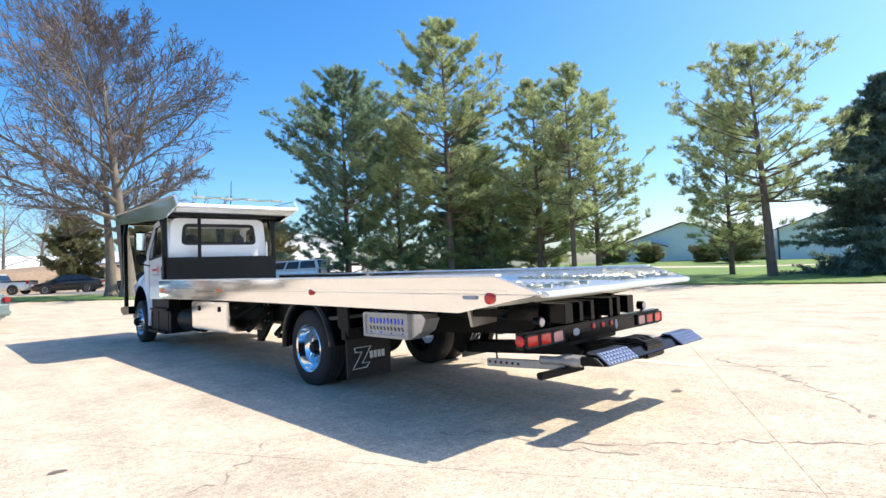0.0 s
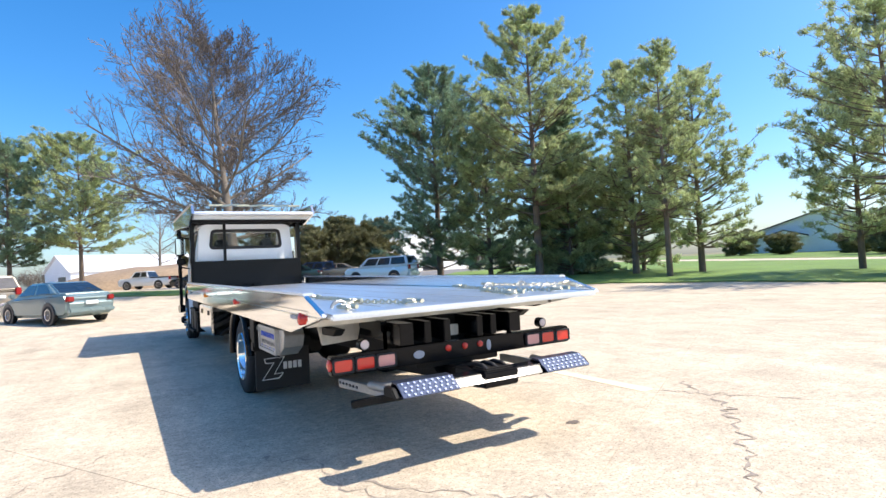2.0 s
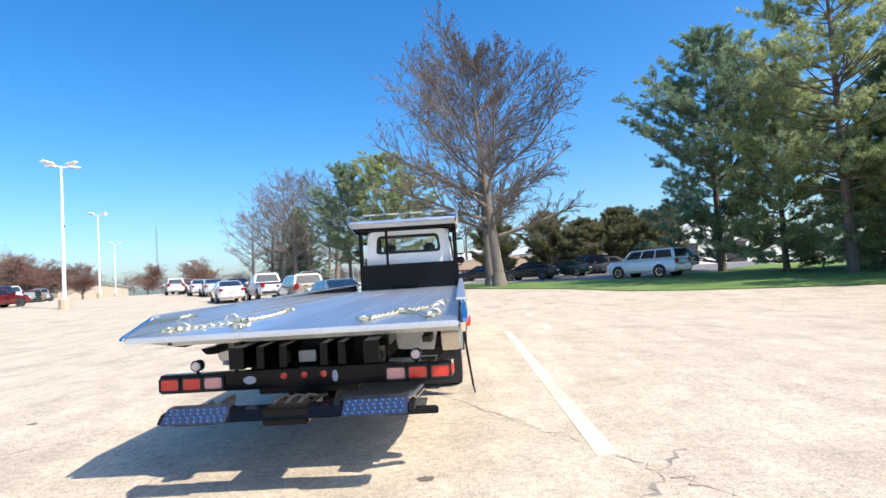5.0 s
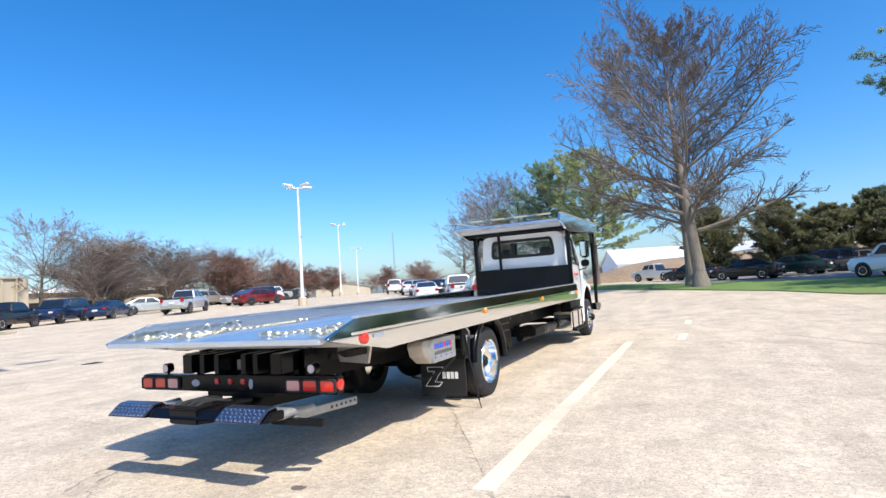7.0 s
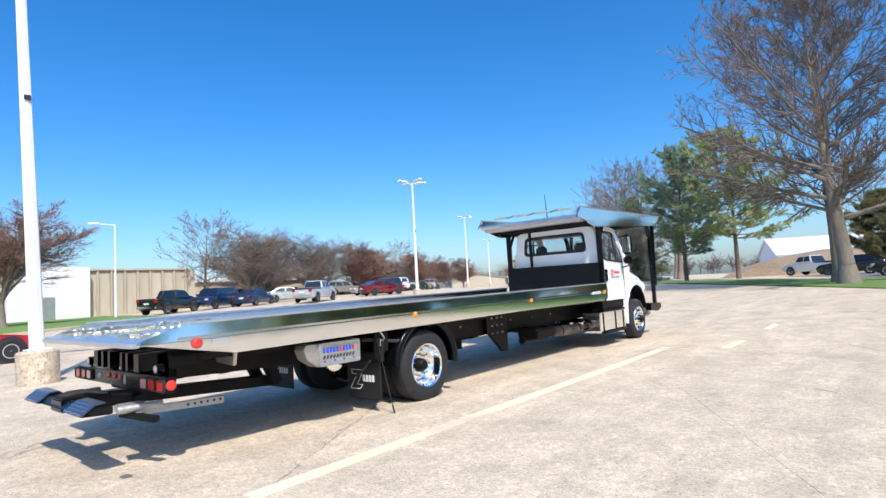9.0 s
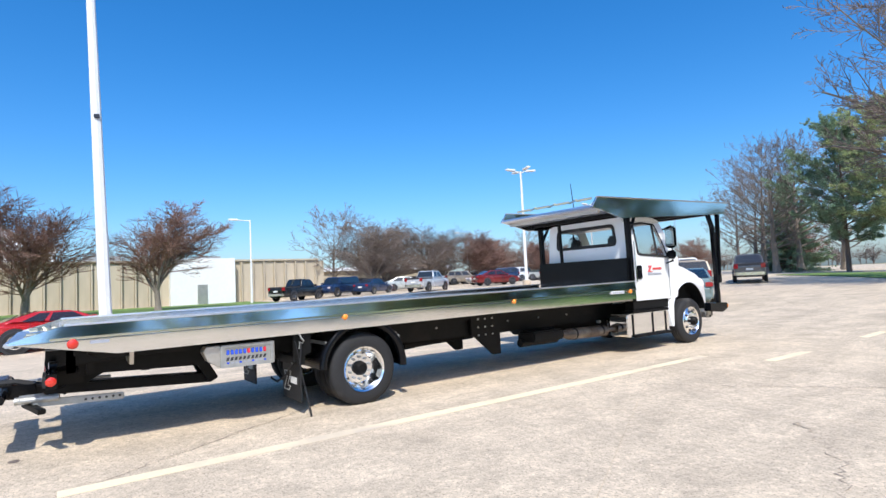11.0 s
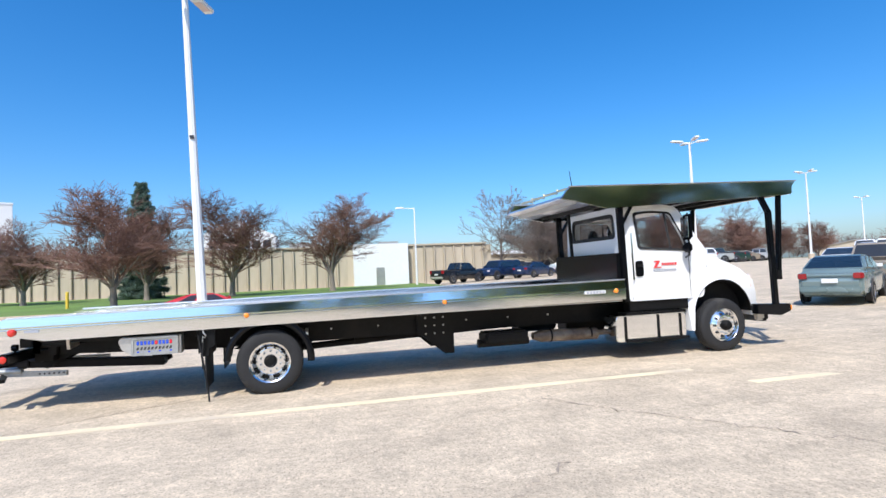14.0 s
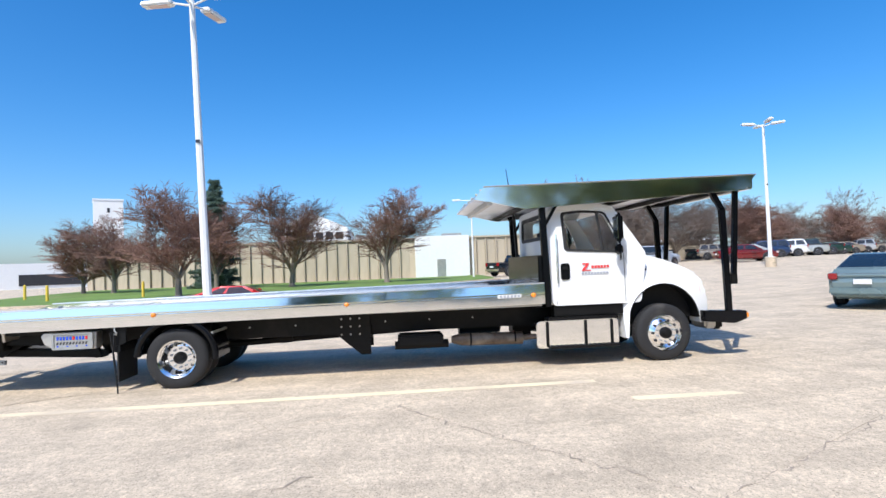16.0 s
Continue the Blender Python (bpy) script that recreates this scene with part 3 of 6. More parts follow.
def conifer(at, height, radius, clear, seed, label, needles, kind="pine", lean=(0, 0), group="", dense=1.0, girth=0.016, name="pine_tree"):
    """An evergreen: trunk, whorls of boughs, and tufts of needles along them."""
    rng = random.Random(seed)
    nr = np.random.RandomState(seed)
    ob = thing(name, label, "tree", (at[0], at[1], rise(at[1], at[0])), 0, group)
    r = height * girth
    height *= 0.95 if kind == "pine" else 1.0

    def axis(z):
        u = z / height
        return Vector((lean[0] * u * u * height * 0.5 + lean[0] * z * 0.5, lean[1] * u * u * height * 0.5 + lean[1] * z * 0.5, z))
    n = 9
    zs = [height * k / n for k in range(n + 1)]
    trunk = [(axis(zs[k]) - Vector((0, 0, 0.05 if k == 0 else 0)), axis(zs[k + 1]), r * (1 - 0.93 * k / n), r * (1 - 0.93 * (k + 1) / n)) for k in range(n)]
    boughs, tips = [], []
    z = height * clear
    pine = kind == "pine"
    while z < height * 0.985:
        u = (z - height * clear) / (height * (1 - clear))
        if pine:
            reach = radius * (0.72 + 0.55 * u if u < 0.40 else 0.86 * (1 - ((u - 0.40) / 0.60) ** 1.5) + 0.10)
        else:
            reach = radius * (1 - u) ** 0.8 + 0.15
        for _ in range(5 if pine else 7):
            a = rng.uniform(0, 2 * math.pi)
            ln = reach * rng.uniform(0.45, 1.15)
            tilt = (0.10 + 0.60 * u) if pine else (-0.25 + 0.5 * u)
            d = Vector((math.cos(a), math.sin(a), tilt + rng.gauss(0, 0.12))).normalized()
            p = axis(z)
            m = 4
            rr = r * (1 - 0.9 * z / height) * 0.30
            for k in range(m):
                q = p + d * ln / m
                boughs.append((p, q, rr * (1 - 0.22 * k) + 0.004, rr * (0.78 - 0.22 * k) + 0.004))
                if not pine or k > 0 or ln < 1.2:
                    for _ in range(max(1, int((2.2 if pine else 2.6) * dense * (0.6 + 0.35 * k) * min(1.6, 0.5 + ln * 0.35)))):
                        side = Vector((-d.y, d.x, 0)) * rng.choice((-1, 1))
                        td = (d * 0.7 + side * rng.uniform(0.3, 1.0) + Vector((0, 0, rng.gauss(0.12 if pine else -0.05, 0.18)))).normalized()
                        tl = ln * rng.uniform(0.10, 0.26) + 0.12
                        s = p.lerp(q, rng.random())
                        e = s + td * tl
                        boughs.append((s, e, 0.012, 0.006))
                        for h in range(6 if pine else 10):
                            w = 0.085 if pine else 0.07
                            tips.append((s.lerp(e, rng.uniform(0.6 if pine else 0.1, 1.05)) + Vector((rng.gauss(0, w), rng.gauss(0, w), rng.gauss(0.03, w * 0.6))), td))
                p = q
                d = (d + Vector((rng.gauss(0, 0.12), rng.gauss(0, 0.12), 0.10 if pine else 0.06))).normalized()
        z += height * (0.034 if pine else 0.026) * rng.uniform(0.6, 1.4)
    v, f = limbs_mesh(trunk, 9)
    t = raw("trunk", v, f, BARK_PINE, ob)
    t.data.shade_smooth()
    v, f = limbs_mesh(boughs, 4)
    tagged(raw("branchwork", v, f, BARK_PINE, ob), kind="stuff")
    # tufts: short blades fanned out from a point
    blades = 11 if pine else 8
    P = np.array([tuple(p) for p, d in tips])
    D = np.array([tuple(d) for p, d in tips])
    N = len(P)
    dirs = nr.normal(size=(N, blades, 3)) + D[:, None, :] * 0.9 + np.array([0, 0, 0.35])
    dirs /= np.linalg.norm(dirs, axis=2, keepdims=True)
    side = np.cross(dirs, nr.normal(size=(N, blades, 3)))
    side /= np.linalg.norm(side, axis=2, keepdims=True)
    ln = (0.24 if kind == "pine" else 0.20) * nr.uniform(0.7, 1.3, size=(N, blades, 1))
    wd = 0.020 if kind == "pine" else 0.026
    root = P[:, None, :] + nr.normal(scale=0.03, size=(N, blades, 3))
    v0, v1, v2 = root - side * wd, root + side * wd, root + dirs * ln
    vs = np.stack([v0, v1, v2], axis=2).reshape(-1, 3)
    me = bpy.data.meshes.new("crown")
    cnt = N * blades
    me.vertices.add(cnt * 3)
    me.vertices.foreach_set("co", vs.ravel())
    me.loops.add(cnt * 3)
    me.loops.foreach_set("vertex_index", np.arange(cnt * 3))
    me.polygons.add(cnt)
    me.polygons.foreach_set("loop_start", np.arange(0, cnt * 3, 3))
    me.update(calc_edges=True)
    me.materials.append(needles)
    c = new("crown", me)
    c.parent = ob
    return ob


leader_tree((3.9, 30.5), 17.0, 8.0, 0.20, 19, "tall leafless shade tree with grey bark on the grass island", rich=1.25, bold=1.0)
leader_tree((3.35, 32.4), 13.0, 4.2, 0.3, 14, "smaller leafless tree behind the tall one", rich=0.7)
PINES = "pines beside the lot"
conifer((20.9, 20.5), 18.2, 5.3, 0.24, 21, "tall pine with a bare lower trunk and open crown", NEEDLE, group=PINES, dense=1.15)
conifer((23.2, 12.4), 13.4, 3.4, 0.26, 22, "slender pine with a thin grey trunk", NEEDLE, group=PINES, dense=0.5, girth=0.013)
conifer((25.0, 16.2), 14.0, 4.0, 0.10, 23, "mid-height pine with yellow-green needles", NEEDLE, group=PINES, dense=0.7)
conifer((27.2, 13.2), 13.0, 3.9, 0.12, 24, "pine with a dark trunk and sparse crown", NEEDLE, group=PINES, dense=0.5)
conifer((18.9, 30.0), 17.2, 6.3, 0.04, 25, "broad blue-green pine with boughs to the ground", NEEDLE_GREEN, group=PINES, dense=1.6)
conifer((20.6, 25.6), 12.4, 4.6, 0.05, 26, "dense green pine standing among taller ones", NEEDLE, group=PINES, dense=1.3)
conifer((25.5, 22.5), 12.5, 4.4, 0.06, 36, "dense green fir standing among pines", NEEDLE_GREEN, "spruce", name="spruce_tree", dense=0.8)
conifer((25.0, 2.5), 11.7, 4.4, 0.33, 27, "leaning pine with a dark bare trunk on the lawn", NEEDLE, lean=(-0.01, 0.045), group=PINES, dense=0.55, girth=0.021)
conifer((28.1, 5.4), 10.0, 3.4, 0.16, 28, "small pine behind the leaning one", NEEDLE, group=PINES, dense=0.5)
conifer((28.3, -1.7), 9.4, 4.3, 0.03, 29, "blue spruce with boughs down to the lawn", NEEDLE_BLUE, "spruce", name="spruce_tree", dense=0.9)
conifer((-11.6, 56.0), 14.5, 6.4, 0.20, 31, "round-headed green pine past the parked row", NEEDLE_GREEN, dense=1.5)
conifer((-5.9, 52.6), 14.6, 6.6, 0.28, 32, "spreading pine near the bare shade tree", NEEDLE, dense=1.5)
conifer((28.6, 18.6), 9.5, 4.0, 0.05, 38, "mid-height pine with yellow-green needles", NEEDLE, group=PINES)
conifer((62.1, 16.6), 4.2, 3.0, 0.03, 45, "olive rounded bush in front of the sheds", NEEDLE_BROWN, name="bush", dense=1.2)
conifer((68.4, 22.6), 1.9, 2.0, 0.03, 46, "low olive bush in front of the sheds", NEEDLE_BROWN, name="bush", dense=1.0)
conifer((63.3, 32.9), 2.6, 2.4, 0.03, 47, "low olive bush in front of the sheds", NEEDLE_BROWN, name="bush", dense=1.0)
conifer((66.4, 29.4), 2.0, 2.2, 0.03, 48, "low olive bush in front of the sheds", NEEDLE_BROWN, name="bush", dense=1.0)
conifer((23.4, 20.2), 8.0, 3.6, 0.05, 40, "mid-height pine with yellow-green needles", NEEDLE, group=PINES)
conifer((-20.5, 66), 11.0, 4.0, 0.05, 33, "dark spruce among leafless trees", NEEDLE_GREEN, "spruce", name="spruce_tree", dense=0.7)
conifer((11.0, 52), 7.0, 3.0, 0.06, 34, "winter-brown cedar behind parked cars", NEEDLE_BROWN, name="cedar_tree", dense=1.8)
conifer((5.3, 55.5), 7.2, 3.0, 0.06, 43, "winter-brown cedar behind parked cars", NEEDLE_BROWN, name="cedar_tree", dense=1.8)
conifer((18.0, 51), 6.8, 3.2, 0.06, 35, "winter-brown cedar behind parked cars", NEEDLE_BROWN, name="cedar_tree", dense=1.8)
conifer((14.4, 50), 5.8, 2.7, 0.08, 41, "winter-brown cedar behind parked cars", NEEDLE_BROWN, name="cedar_tree", dense=1.4)
conifer((21.0, 50), 6.0, 2.7, 0.08, 42, "winter-brown cedar behind parked cars", NEEDLE_BROWN, name="cedar_tree", dense=1.4)
conifer((24.0, 53), 6.6, 3.0, 0.06, 37, "winter-brown cedar behind parked cars", NEEDLE_BROWN, name="cedar_tree", dense=1.8)
for k, (x, y, h) in enumerate([(-28.8, 71.3, 11), (-24.6, 66.4, 12), (-21.2, 61.2, 13.5), (-18.5, 57.8, 13.5), (-18.7, 64, 14.5), (-16.5, 70.2, 15), (-30, 88, 11), (-20, 80, 12)]):
    leader_tree((x, y), h, h * 0.46, 0.18, 50 + k, "leafless roadside tree in a far row", group="far row of bare trees", rich=0.75, bold=0.5)
for k, (x, y, h, s) in enumerate([(-25.2, -9.95, 7.5, 0.95), (-34.0, -4.7, 8.1, 0.9), (-35.2, 2.7, 8.0, 0.95), (-38.4, -22.6, 6.2, 1.0), (-36, -19, 6.6, 1.0), (-34.5, -10.6, 7.0, 0.8)]):
    bare_tree((x, y), h, s, 70 + k, "spreading ornamental tree with reddish bare twigs on the lawn", TWIG_RED, fork=0.26, levels=4, girth=0.024, up=0.62, group="ornamental trees by the factory", fine=4, droop=0.02, wide=0.84)
conifer((-39.0, -12.0), 9.3, 1.7, 0.03, 80, "narrow dark spruce against the factory wall", NEEDLE_BLUE, "spruce", name="spruce_tree")
leader_tree((-50.5, 22.8), 8.6, 5.0, 0.2, 88, "leafless grey tree beside the low office building", rich=0.7, bold=0.8)
for k, (x, y, h) in enumerate([(-48, 26.5, 9.2), (-51, 30, 8.6), (-50, 35.5, 9.4), (-54, 41, 8.2), (-53, 48, 7.6), (-56, 55, 7.0), (-57, 63, 6.6), (-60, 72, 6.4), (-62, 82, 6.4), (-48, 96, 7), (-66, 108, 7), (-36, 110, 8), (-55, 33, 8.6), (-50, 44.5, 7.4), (-57, 51, 7), (-54, 59, 6.6)]):
    bare_tree((x, y), h, 1.1, 90 + k, "rounded tree with reddish-brown bare twigs along the lot", TWIG if k in (0, 1, 2, 3, 5, 12) else TWIG_RED, fork=0.2, levels=4, girth=0.02, up=0.55, group="row of ornamental trees", fine=4, droop=0.01)

leader_tree((-85.4, 88.3), 11.0, 6.0, 0.2, 61, "large leafless tree far beyond the lot", rich=0.7, bold=0.6)

for k, (x, y, h) in enumerate([(7, 96, 15), (2.5, 93, 14), (11, 99, 15)]):
    leader_tree((x, y), h, h * 0.36, 0.25, 63 + k, "tall leafless tree behind the dirt mound", group="bare trees behind the mound", rich=0.6, bold=0.4)


def woods(name, x0, x1, y0, y1, count, seed, label):
    """Far woods as one mass of thin upright twigs."""
    rng = random.Random(seed)
    segs = []
    for _ in range(count):
        u = rng.random()
        x, y = x0 + (x1 - x0) * u + rng.gauss(0, 3), y0 + (y1 - y0) * u + rng.gauss(0, 3)
        h = rng.uniform(5, 10)
        p = Vector((x, y, 0.5))
        q = p + Vector((rng.gauss(0, 0.4), rng.gauss(0, 0.4), h * 0.45))
        segs.append((p, q, 0.16, 0.10))
        for _ in range(14):
            d = Vector((rng.gauss(0, 1), rng.gauss(0, 1), rng.uniform(0.5, 2.0))).normalized()
            s = p.lerp(q, rng.uniform(0.5, 1))
            e = s + d * h * rng.uniform(0.3, 0.55)
            segs.append((s, e, 0.09, 0.03))
            for _ in range(4):
                w = s.lerp(e, rng.uniform(0.4, 1))
                segs.append((w, w + Vector((rng.gauss(0, 1), rng.gauss(0, 1), rng.gauss(0.7, 0.8))).normalized() * h * 0.16, 0.05, 0.02))
    v, f = limbs_mesh(segs, 3)
    return tagged(raw(name, v, f, TWIG), label, "trees", kind="stuff")


woods("far_woods", -180, -30, 150, 235, 150, 3, "hazy strip of leafless woods on the horizon")
woods("far_woods", -25, 110, 190, 150, 120, 4, "hazy strip of leafless woods on the horizon")
woods("far_woods", 165, 175, 60, -120, 110, 5, "hazy strip of leafless woods behind the sheds")
woods("far_woods", -170, -175, -90, 120, 110, 6, "hazy strip of leafless woods past the factory")

# ---- buildings ----
FX = -49.2
fac = thing("factory_building", "long low factory with ribbed tan precast walls and a white bay", "building", (0, 0, 0.38), kind="structure")
b = B()
box(b, FX - 40, FX, -28, 20.4, -0.3, 4.25)
part("wall", b, WALL_TAN, fac)
b = B()
box(b, FX - 39.6, FX + 0.25, -28.1, 20.5, 4.25, 4.45, 0.03)
part("parapet", b, WALL_TAN, fac)
b = B()
box(b, FX - 2, FX + 0.9, 5.6, 11.4, -0.3, 4.55, 0.03)
part("white_bay", b, WALL_WHITE, fac, "plain white painted bay")
b = B()
box(b, FX + 0.85, FX + 0.96, 7.9, 8.8, 0, 2.05, 0.02)
part("door", b, ALU_DULL, fac, "grey steel service door")
rib = B()
prism(rib, [(0, -0.08), (0.30, -0.05), (0.30, 0.05), (0, 0.08)], -0.2, 4.2, "z")
rib_ob = part("rib", rib, WALL_TAN, fac)
ys = [-27.4 + 1.12 * k for k in range(29)] + [12.2 + 1.12 * k for k in range(8)]
for k, y in enumerate(ys):
    o = rib_ob if k == 0 else new("rib", rib_ob.data)
    o.parent = fac
    o.location = (FX, y, 0)
panel = B()
box(panel, 0.0, 0.06, 0.12, 1.0, 0, 4.2)
pan_ob = part("panel", panel, WALL_TAN, fac)
for k, y in enumerate(ys):
    o = pan_ob if k == 0 else new("panel", pan_ob.data)
    o.parent = fac
    o.location = (FX, y, 0)
b = B()
for y, w in ((-1.0, 3.0), (3.2, 1.4), (9.0, 2.2), (10.8, 0.5)):
    box(b, FX - 6, FX - 4, y, y + w, 4.4, 4.4 + 0.4 + 0.12 * w, 0.03)
part("roof_unit", b, GREY_STEEL, fac, "grey rooftop machinery")
b = B()
prism(b, [(-12, 4.4), (-12, 7.6), (-8, 9.4), (-3, 7.2), (-3, 4.4)], FX - 30, FX - 18, "x")
part("roof_monitor", b, WALL_WHITE, fac, "white clerestory above the roof")
b = B()
for k in range(6):
    box(b, FX - 17.98, FX - 17.9, -11.4 + 1.35 * k, -10.4 + 1.35 * k, 5.6, 6.6, 0.02)
part("monitor_window", b, DARK, fac)

tw = thing("grain_tower", "tall plain white concrete grain tower", "building", (-92, -47.0, 0.5), 28, kind="structure")
b = B()
box(b, -2.25, 2.25, -2.25, 2.25, -0.9, 15.0, 0.05)
part("shaft", b, WALL_WHITE, tw)
b = B()
box(b, -2.36, 2.36, -2.36, 2.36, 14.8, 15.1, 0.04)
part("cornice", b, WALL_GREY, tw)
b = B()
box(b, 2.21, 2.31, -0.2, 0.2, 12.7, 13.5, 0.02)
part("window", b, DARK, tw)

lb = thing("low_office_building", "low flat-roofed tan building with dark windows", "building", kind="structure")
b = B()
box(b, -76, -60, 22, 46, -0.2, 3.7)
part("wall", b, WALL_TAN, lb)
b = B()
box(b, -76.3, -59.6, 21.6, 46.4, 3.7, 4.2, 0.04)
part("roof", b, WALL_GREY, lb)
for k in range(6):
    b = B()
    box(b, -60.02, -59.9, 23 + 3.8 * k, 25.8 + 3.8 * k, 0.9, 2.7, 0.02)
    part("window", b, DARK, lb)


def shed(name, label, at, yaw, w, d, eave, ridge, wall, roof, doors=(), trim=False):
    """A gabled metal shed, its gable to the front (-y)."""
    ob = thing(name, label, "building", (at[0], at[1], rise(at[1], at[0]) - 0.2 + at[2]), yaw, kind="structure")
    b = B()
    prism(b, [(-w / 2, 0), (w / 2, 0), (w / 2, eave), (0, ridge), (-w / 2, eave)], 0, d, "y")
    part("wall", b, wall, ob)
    for s in (-1, 1):
        b = B()
        prism(b, [(s * (w / 2 + 0.3), eave - 0.1), (0, ridge + 0.05), (0, ridge + 0.2), (s * (w / 2 + 0.3), eave + 0.06)], -0.4, d + 0.4, "y")
        part("roof", b, roof, ob)
    for x, dw, dh in doors:
        b = B()
        box(b, x - dw / 2, x + dw / 2, -0.06, 0.03, 0, dh, 0.02)
        part("door", b, DARK, ob)
    b = B()
    n = int(w / 0.9)
    for k in range(n):
        x = -w / 2 + (k + 0.5) * w / n
        box(b, x - 0.04, x + 0.04, -0.03, 0.01, 0, eave - 0.1)
    part("seam", b, wall, ob)
    for s in (-1, 1) if trim else ():
        b = B()
        prism(b, [(s * (w / 2 + 0.3), eave - 0.12), (0, ridge + 0.03), (0, ridge + 0.20), (s * (w / 2 + 0.3), eave + 0.05)], -0.46, -0.402, "y")
        part("rake_trim", b, DARK, ob)
        b = B()
        box(b, s * (w / 2 - 0.15), s * (w / 2 + 0.05), -0.06, 0.2, 0, eave - 0.1)
        part("corner_trim", b, DARK, ob)
    return ob


SHED_WIDE = shed("metal_shed", "white gabled metal shed with dark rakes and a small porch across the lawn", (78.4, 29.8, 0.3), -64, 22, 30, 2.2, 5.7, WALL_WHITE, ROOF_PALE, [(-4.6, 1.2, 2.1)], True)
b = B()
prism(b, [(-7.6, 2.2), (-5.0, 3.0), (-2.4, 2.2), (-2.4, 2.05), (-7.6, 2.05)], -1.8, 0, "y")
porch = part("porch_roof", b, WALL_WHITE, SHED_WIDE)
for s in (-1, 1):
    b = B()
    prism(b, [(-5.0 + s * 2.8, 2.14), (-5.0, 3.0), (-5.0, 3.16), (-5.0 + s * 2.8, 2.30)], -1.9, 0, "y")
    part("porch_trim", b, DARK, porch)
    b = B()
    box(b, -5.0 + s * 2.4 - 0.09, -5.0 + s * 2.4 + 0.09, -1.75, -1.57, 0, 2.06)
    part("porch_post", b, WALL_WHITE, porch)
SHED_TALL = shed("metal_shed", "white metal shed with dark corner trim and doors along its side", (85.3, 8.9, 0.2), -62, 20, 30, 4.4, 7.6, WALL_WHITE, ROOF_PALE, [(2.0, 3.0, 3.0)], True)
for y in (2.0, 6.5, 11.0):
    b = B()
    box(b, -10.06, -9.97, y, y + 2.4, 0, 3.2, 0.02)
    part("side_door", b, DARK, SHED_TALL)
shed("barn", "white-roofed metal barn beyond the dirt mound", (-13, 112, 0), -65, 11, 34, 3.4, 6.4, WALL_GREY, ROOF_PALE, [(2, 3, 2.6)])
shed("metal_shed", "low white-roofed shed behind the parked cars", (24, 78, 0), 20, 22, 24, 3.4, 5.6, WALL_WHITE, ROOF_PALE, [(0, 3, 2.6)])
shed("metal_shed", "white warehouse seen past the trees", (36, 66, 0), 10, 20, 24, 4.0, 6.4, WALL_WHITE, ROOF_PALE, [(-5, 3, 3), (2, 3, 3)])
shed("metal_shed", "small tan building at the edge of the lot", (-92, 128, 0), 40, 16, 12, 2.6, 4.0, WALL_TAN, GREY_STEEL)
gas = thing("low_depot", "low white depot building beside the factory drive", "building", (-91, -54.6, 0.4), 35, kind="structure")
b = B()
box(b, -6, 6, -9, 9, -0.3, 4.2, 0.05)
part("wall", b, WALL_WHITE, gas)
b = B()
box(b, 5.98, 6.1, -6, 4, 0.6, 2.4, 0.02)
part("window", b, DARK, gas)

mound = B()
bmesh.ops.create_grid(mound, x_segments=60, y_segments=24, size=1.0)
for v in mound.verts:
    x, y = v.co.x, v.co.y
    h = max(0.0, 1 - (x * x) ** 1.6) * max(0.0, 1 - (y * y) ** 1.2)
    v.co = Vector((11 + 22 * x, 75 + 9 * y, 0.7 + 3.1 * h ** 0.6 + 0.35 * noise.noise((x * 6, y * 4, 0)) * h))
tagged(part("dirt_mound", mound, DIRT, None, smooth=60), "long bare heap of brown dirt behind the side lot", "dirt mound", kind="structure")

# ---- lamp poles ----


def lamp_pole(at, height, arms, label, base=0.65, group="tall lot lamps", reach=1.35):
    ob = thing("lot_lamp", label, "lamp post", (at[0], at[1], rise(at[1], at[0])), 0, group)
    b = B()
    lathe(b, [(-0.1, 0.36), (base - 0.03, 0.36), (base, 0.33)], (0, 0, 0), "z", 20)
    part("pedestal", b, CONCRETE_FAR, ob, "round stained concrete footing", smooth=40)
    b = B()
    box(b, -0.2, 0.2, -0.2, 0.2, base, base + 0.04, 0.01)
    part("base_plate", b, WHITE_METAL, ob)
    b = B()
    rod(b, (0, 0, base + 0.03), (0, 0, height), 0.135, 0.085, 8)
    part("pole", b, WHITE_METAL, ob)
    b = B()
    box(b, 0.11, 0.14, -0.06, 0.06, 5.70, 5.80, 0.005)
    part("hand_hole", b, DARK, ob)
    for a in arms:
        c, s = math.cos(radians(a)), math.sin(radians(a))
        b = B()
        rod(b, (0, 0, height - 0.15), (c * reach * 0.45, s * reach * 0.45, height + 0.05), 0.035, 0.03, 8)
        part("arm", b, WHITE_METAL, ob)
        b = B()
        p = Vector((c, s, 0))
        bar(b, p * reach * 0.40 + Vector((0, 0, height + 0.05)), p * reach * 1.05 + Vector((0, 0, height + 0.12)), 0.32, 0.16, 0.04)
        head = part("lamp_head", b, WHITE_METAL, ob)
        b = B()
        bar(b, p * reach * 0.5 + Vector((0, 0, height - 0.03)), p * reach * 0.98 + Vector((0, 0, height + 0.04)), 0.24, 0.01)
        part("lens", b, CLEAR, head)
    return ob


lamp_pole((-7.14, -2.25), 10.15, (75, 165, 255, 345), "tall white lamp pole with four heads on a concrete footing", reach=1.6).matrix_basis = pose(-7.14, -2.25, 0, 1.88, -0.96)
lamp_pole((-26.3, 29.6), 10.0, (75, 165, 255, 345), "tall white lamp pole with four heads in the far lot")
lamp_pole((-46, 62.6), 11.0, (75, 165, 255, 345), "tall white lamp pole with four heads in the far lot")
lamp_pole((-66, 97), 10.4, (75, 165, 255, 345), "tall white lamp pole with four heads in the far lot")


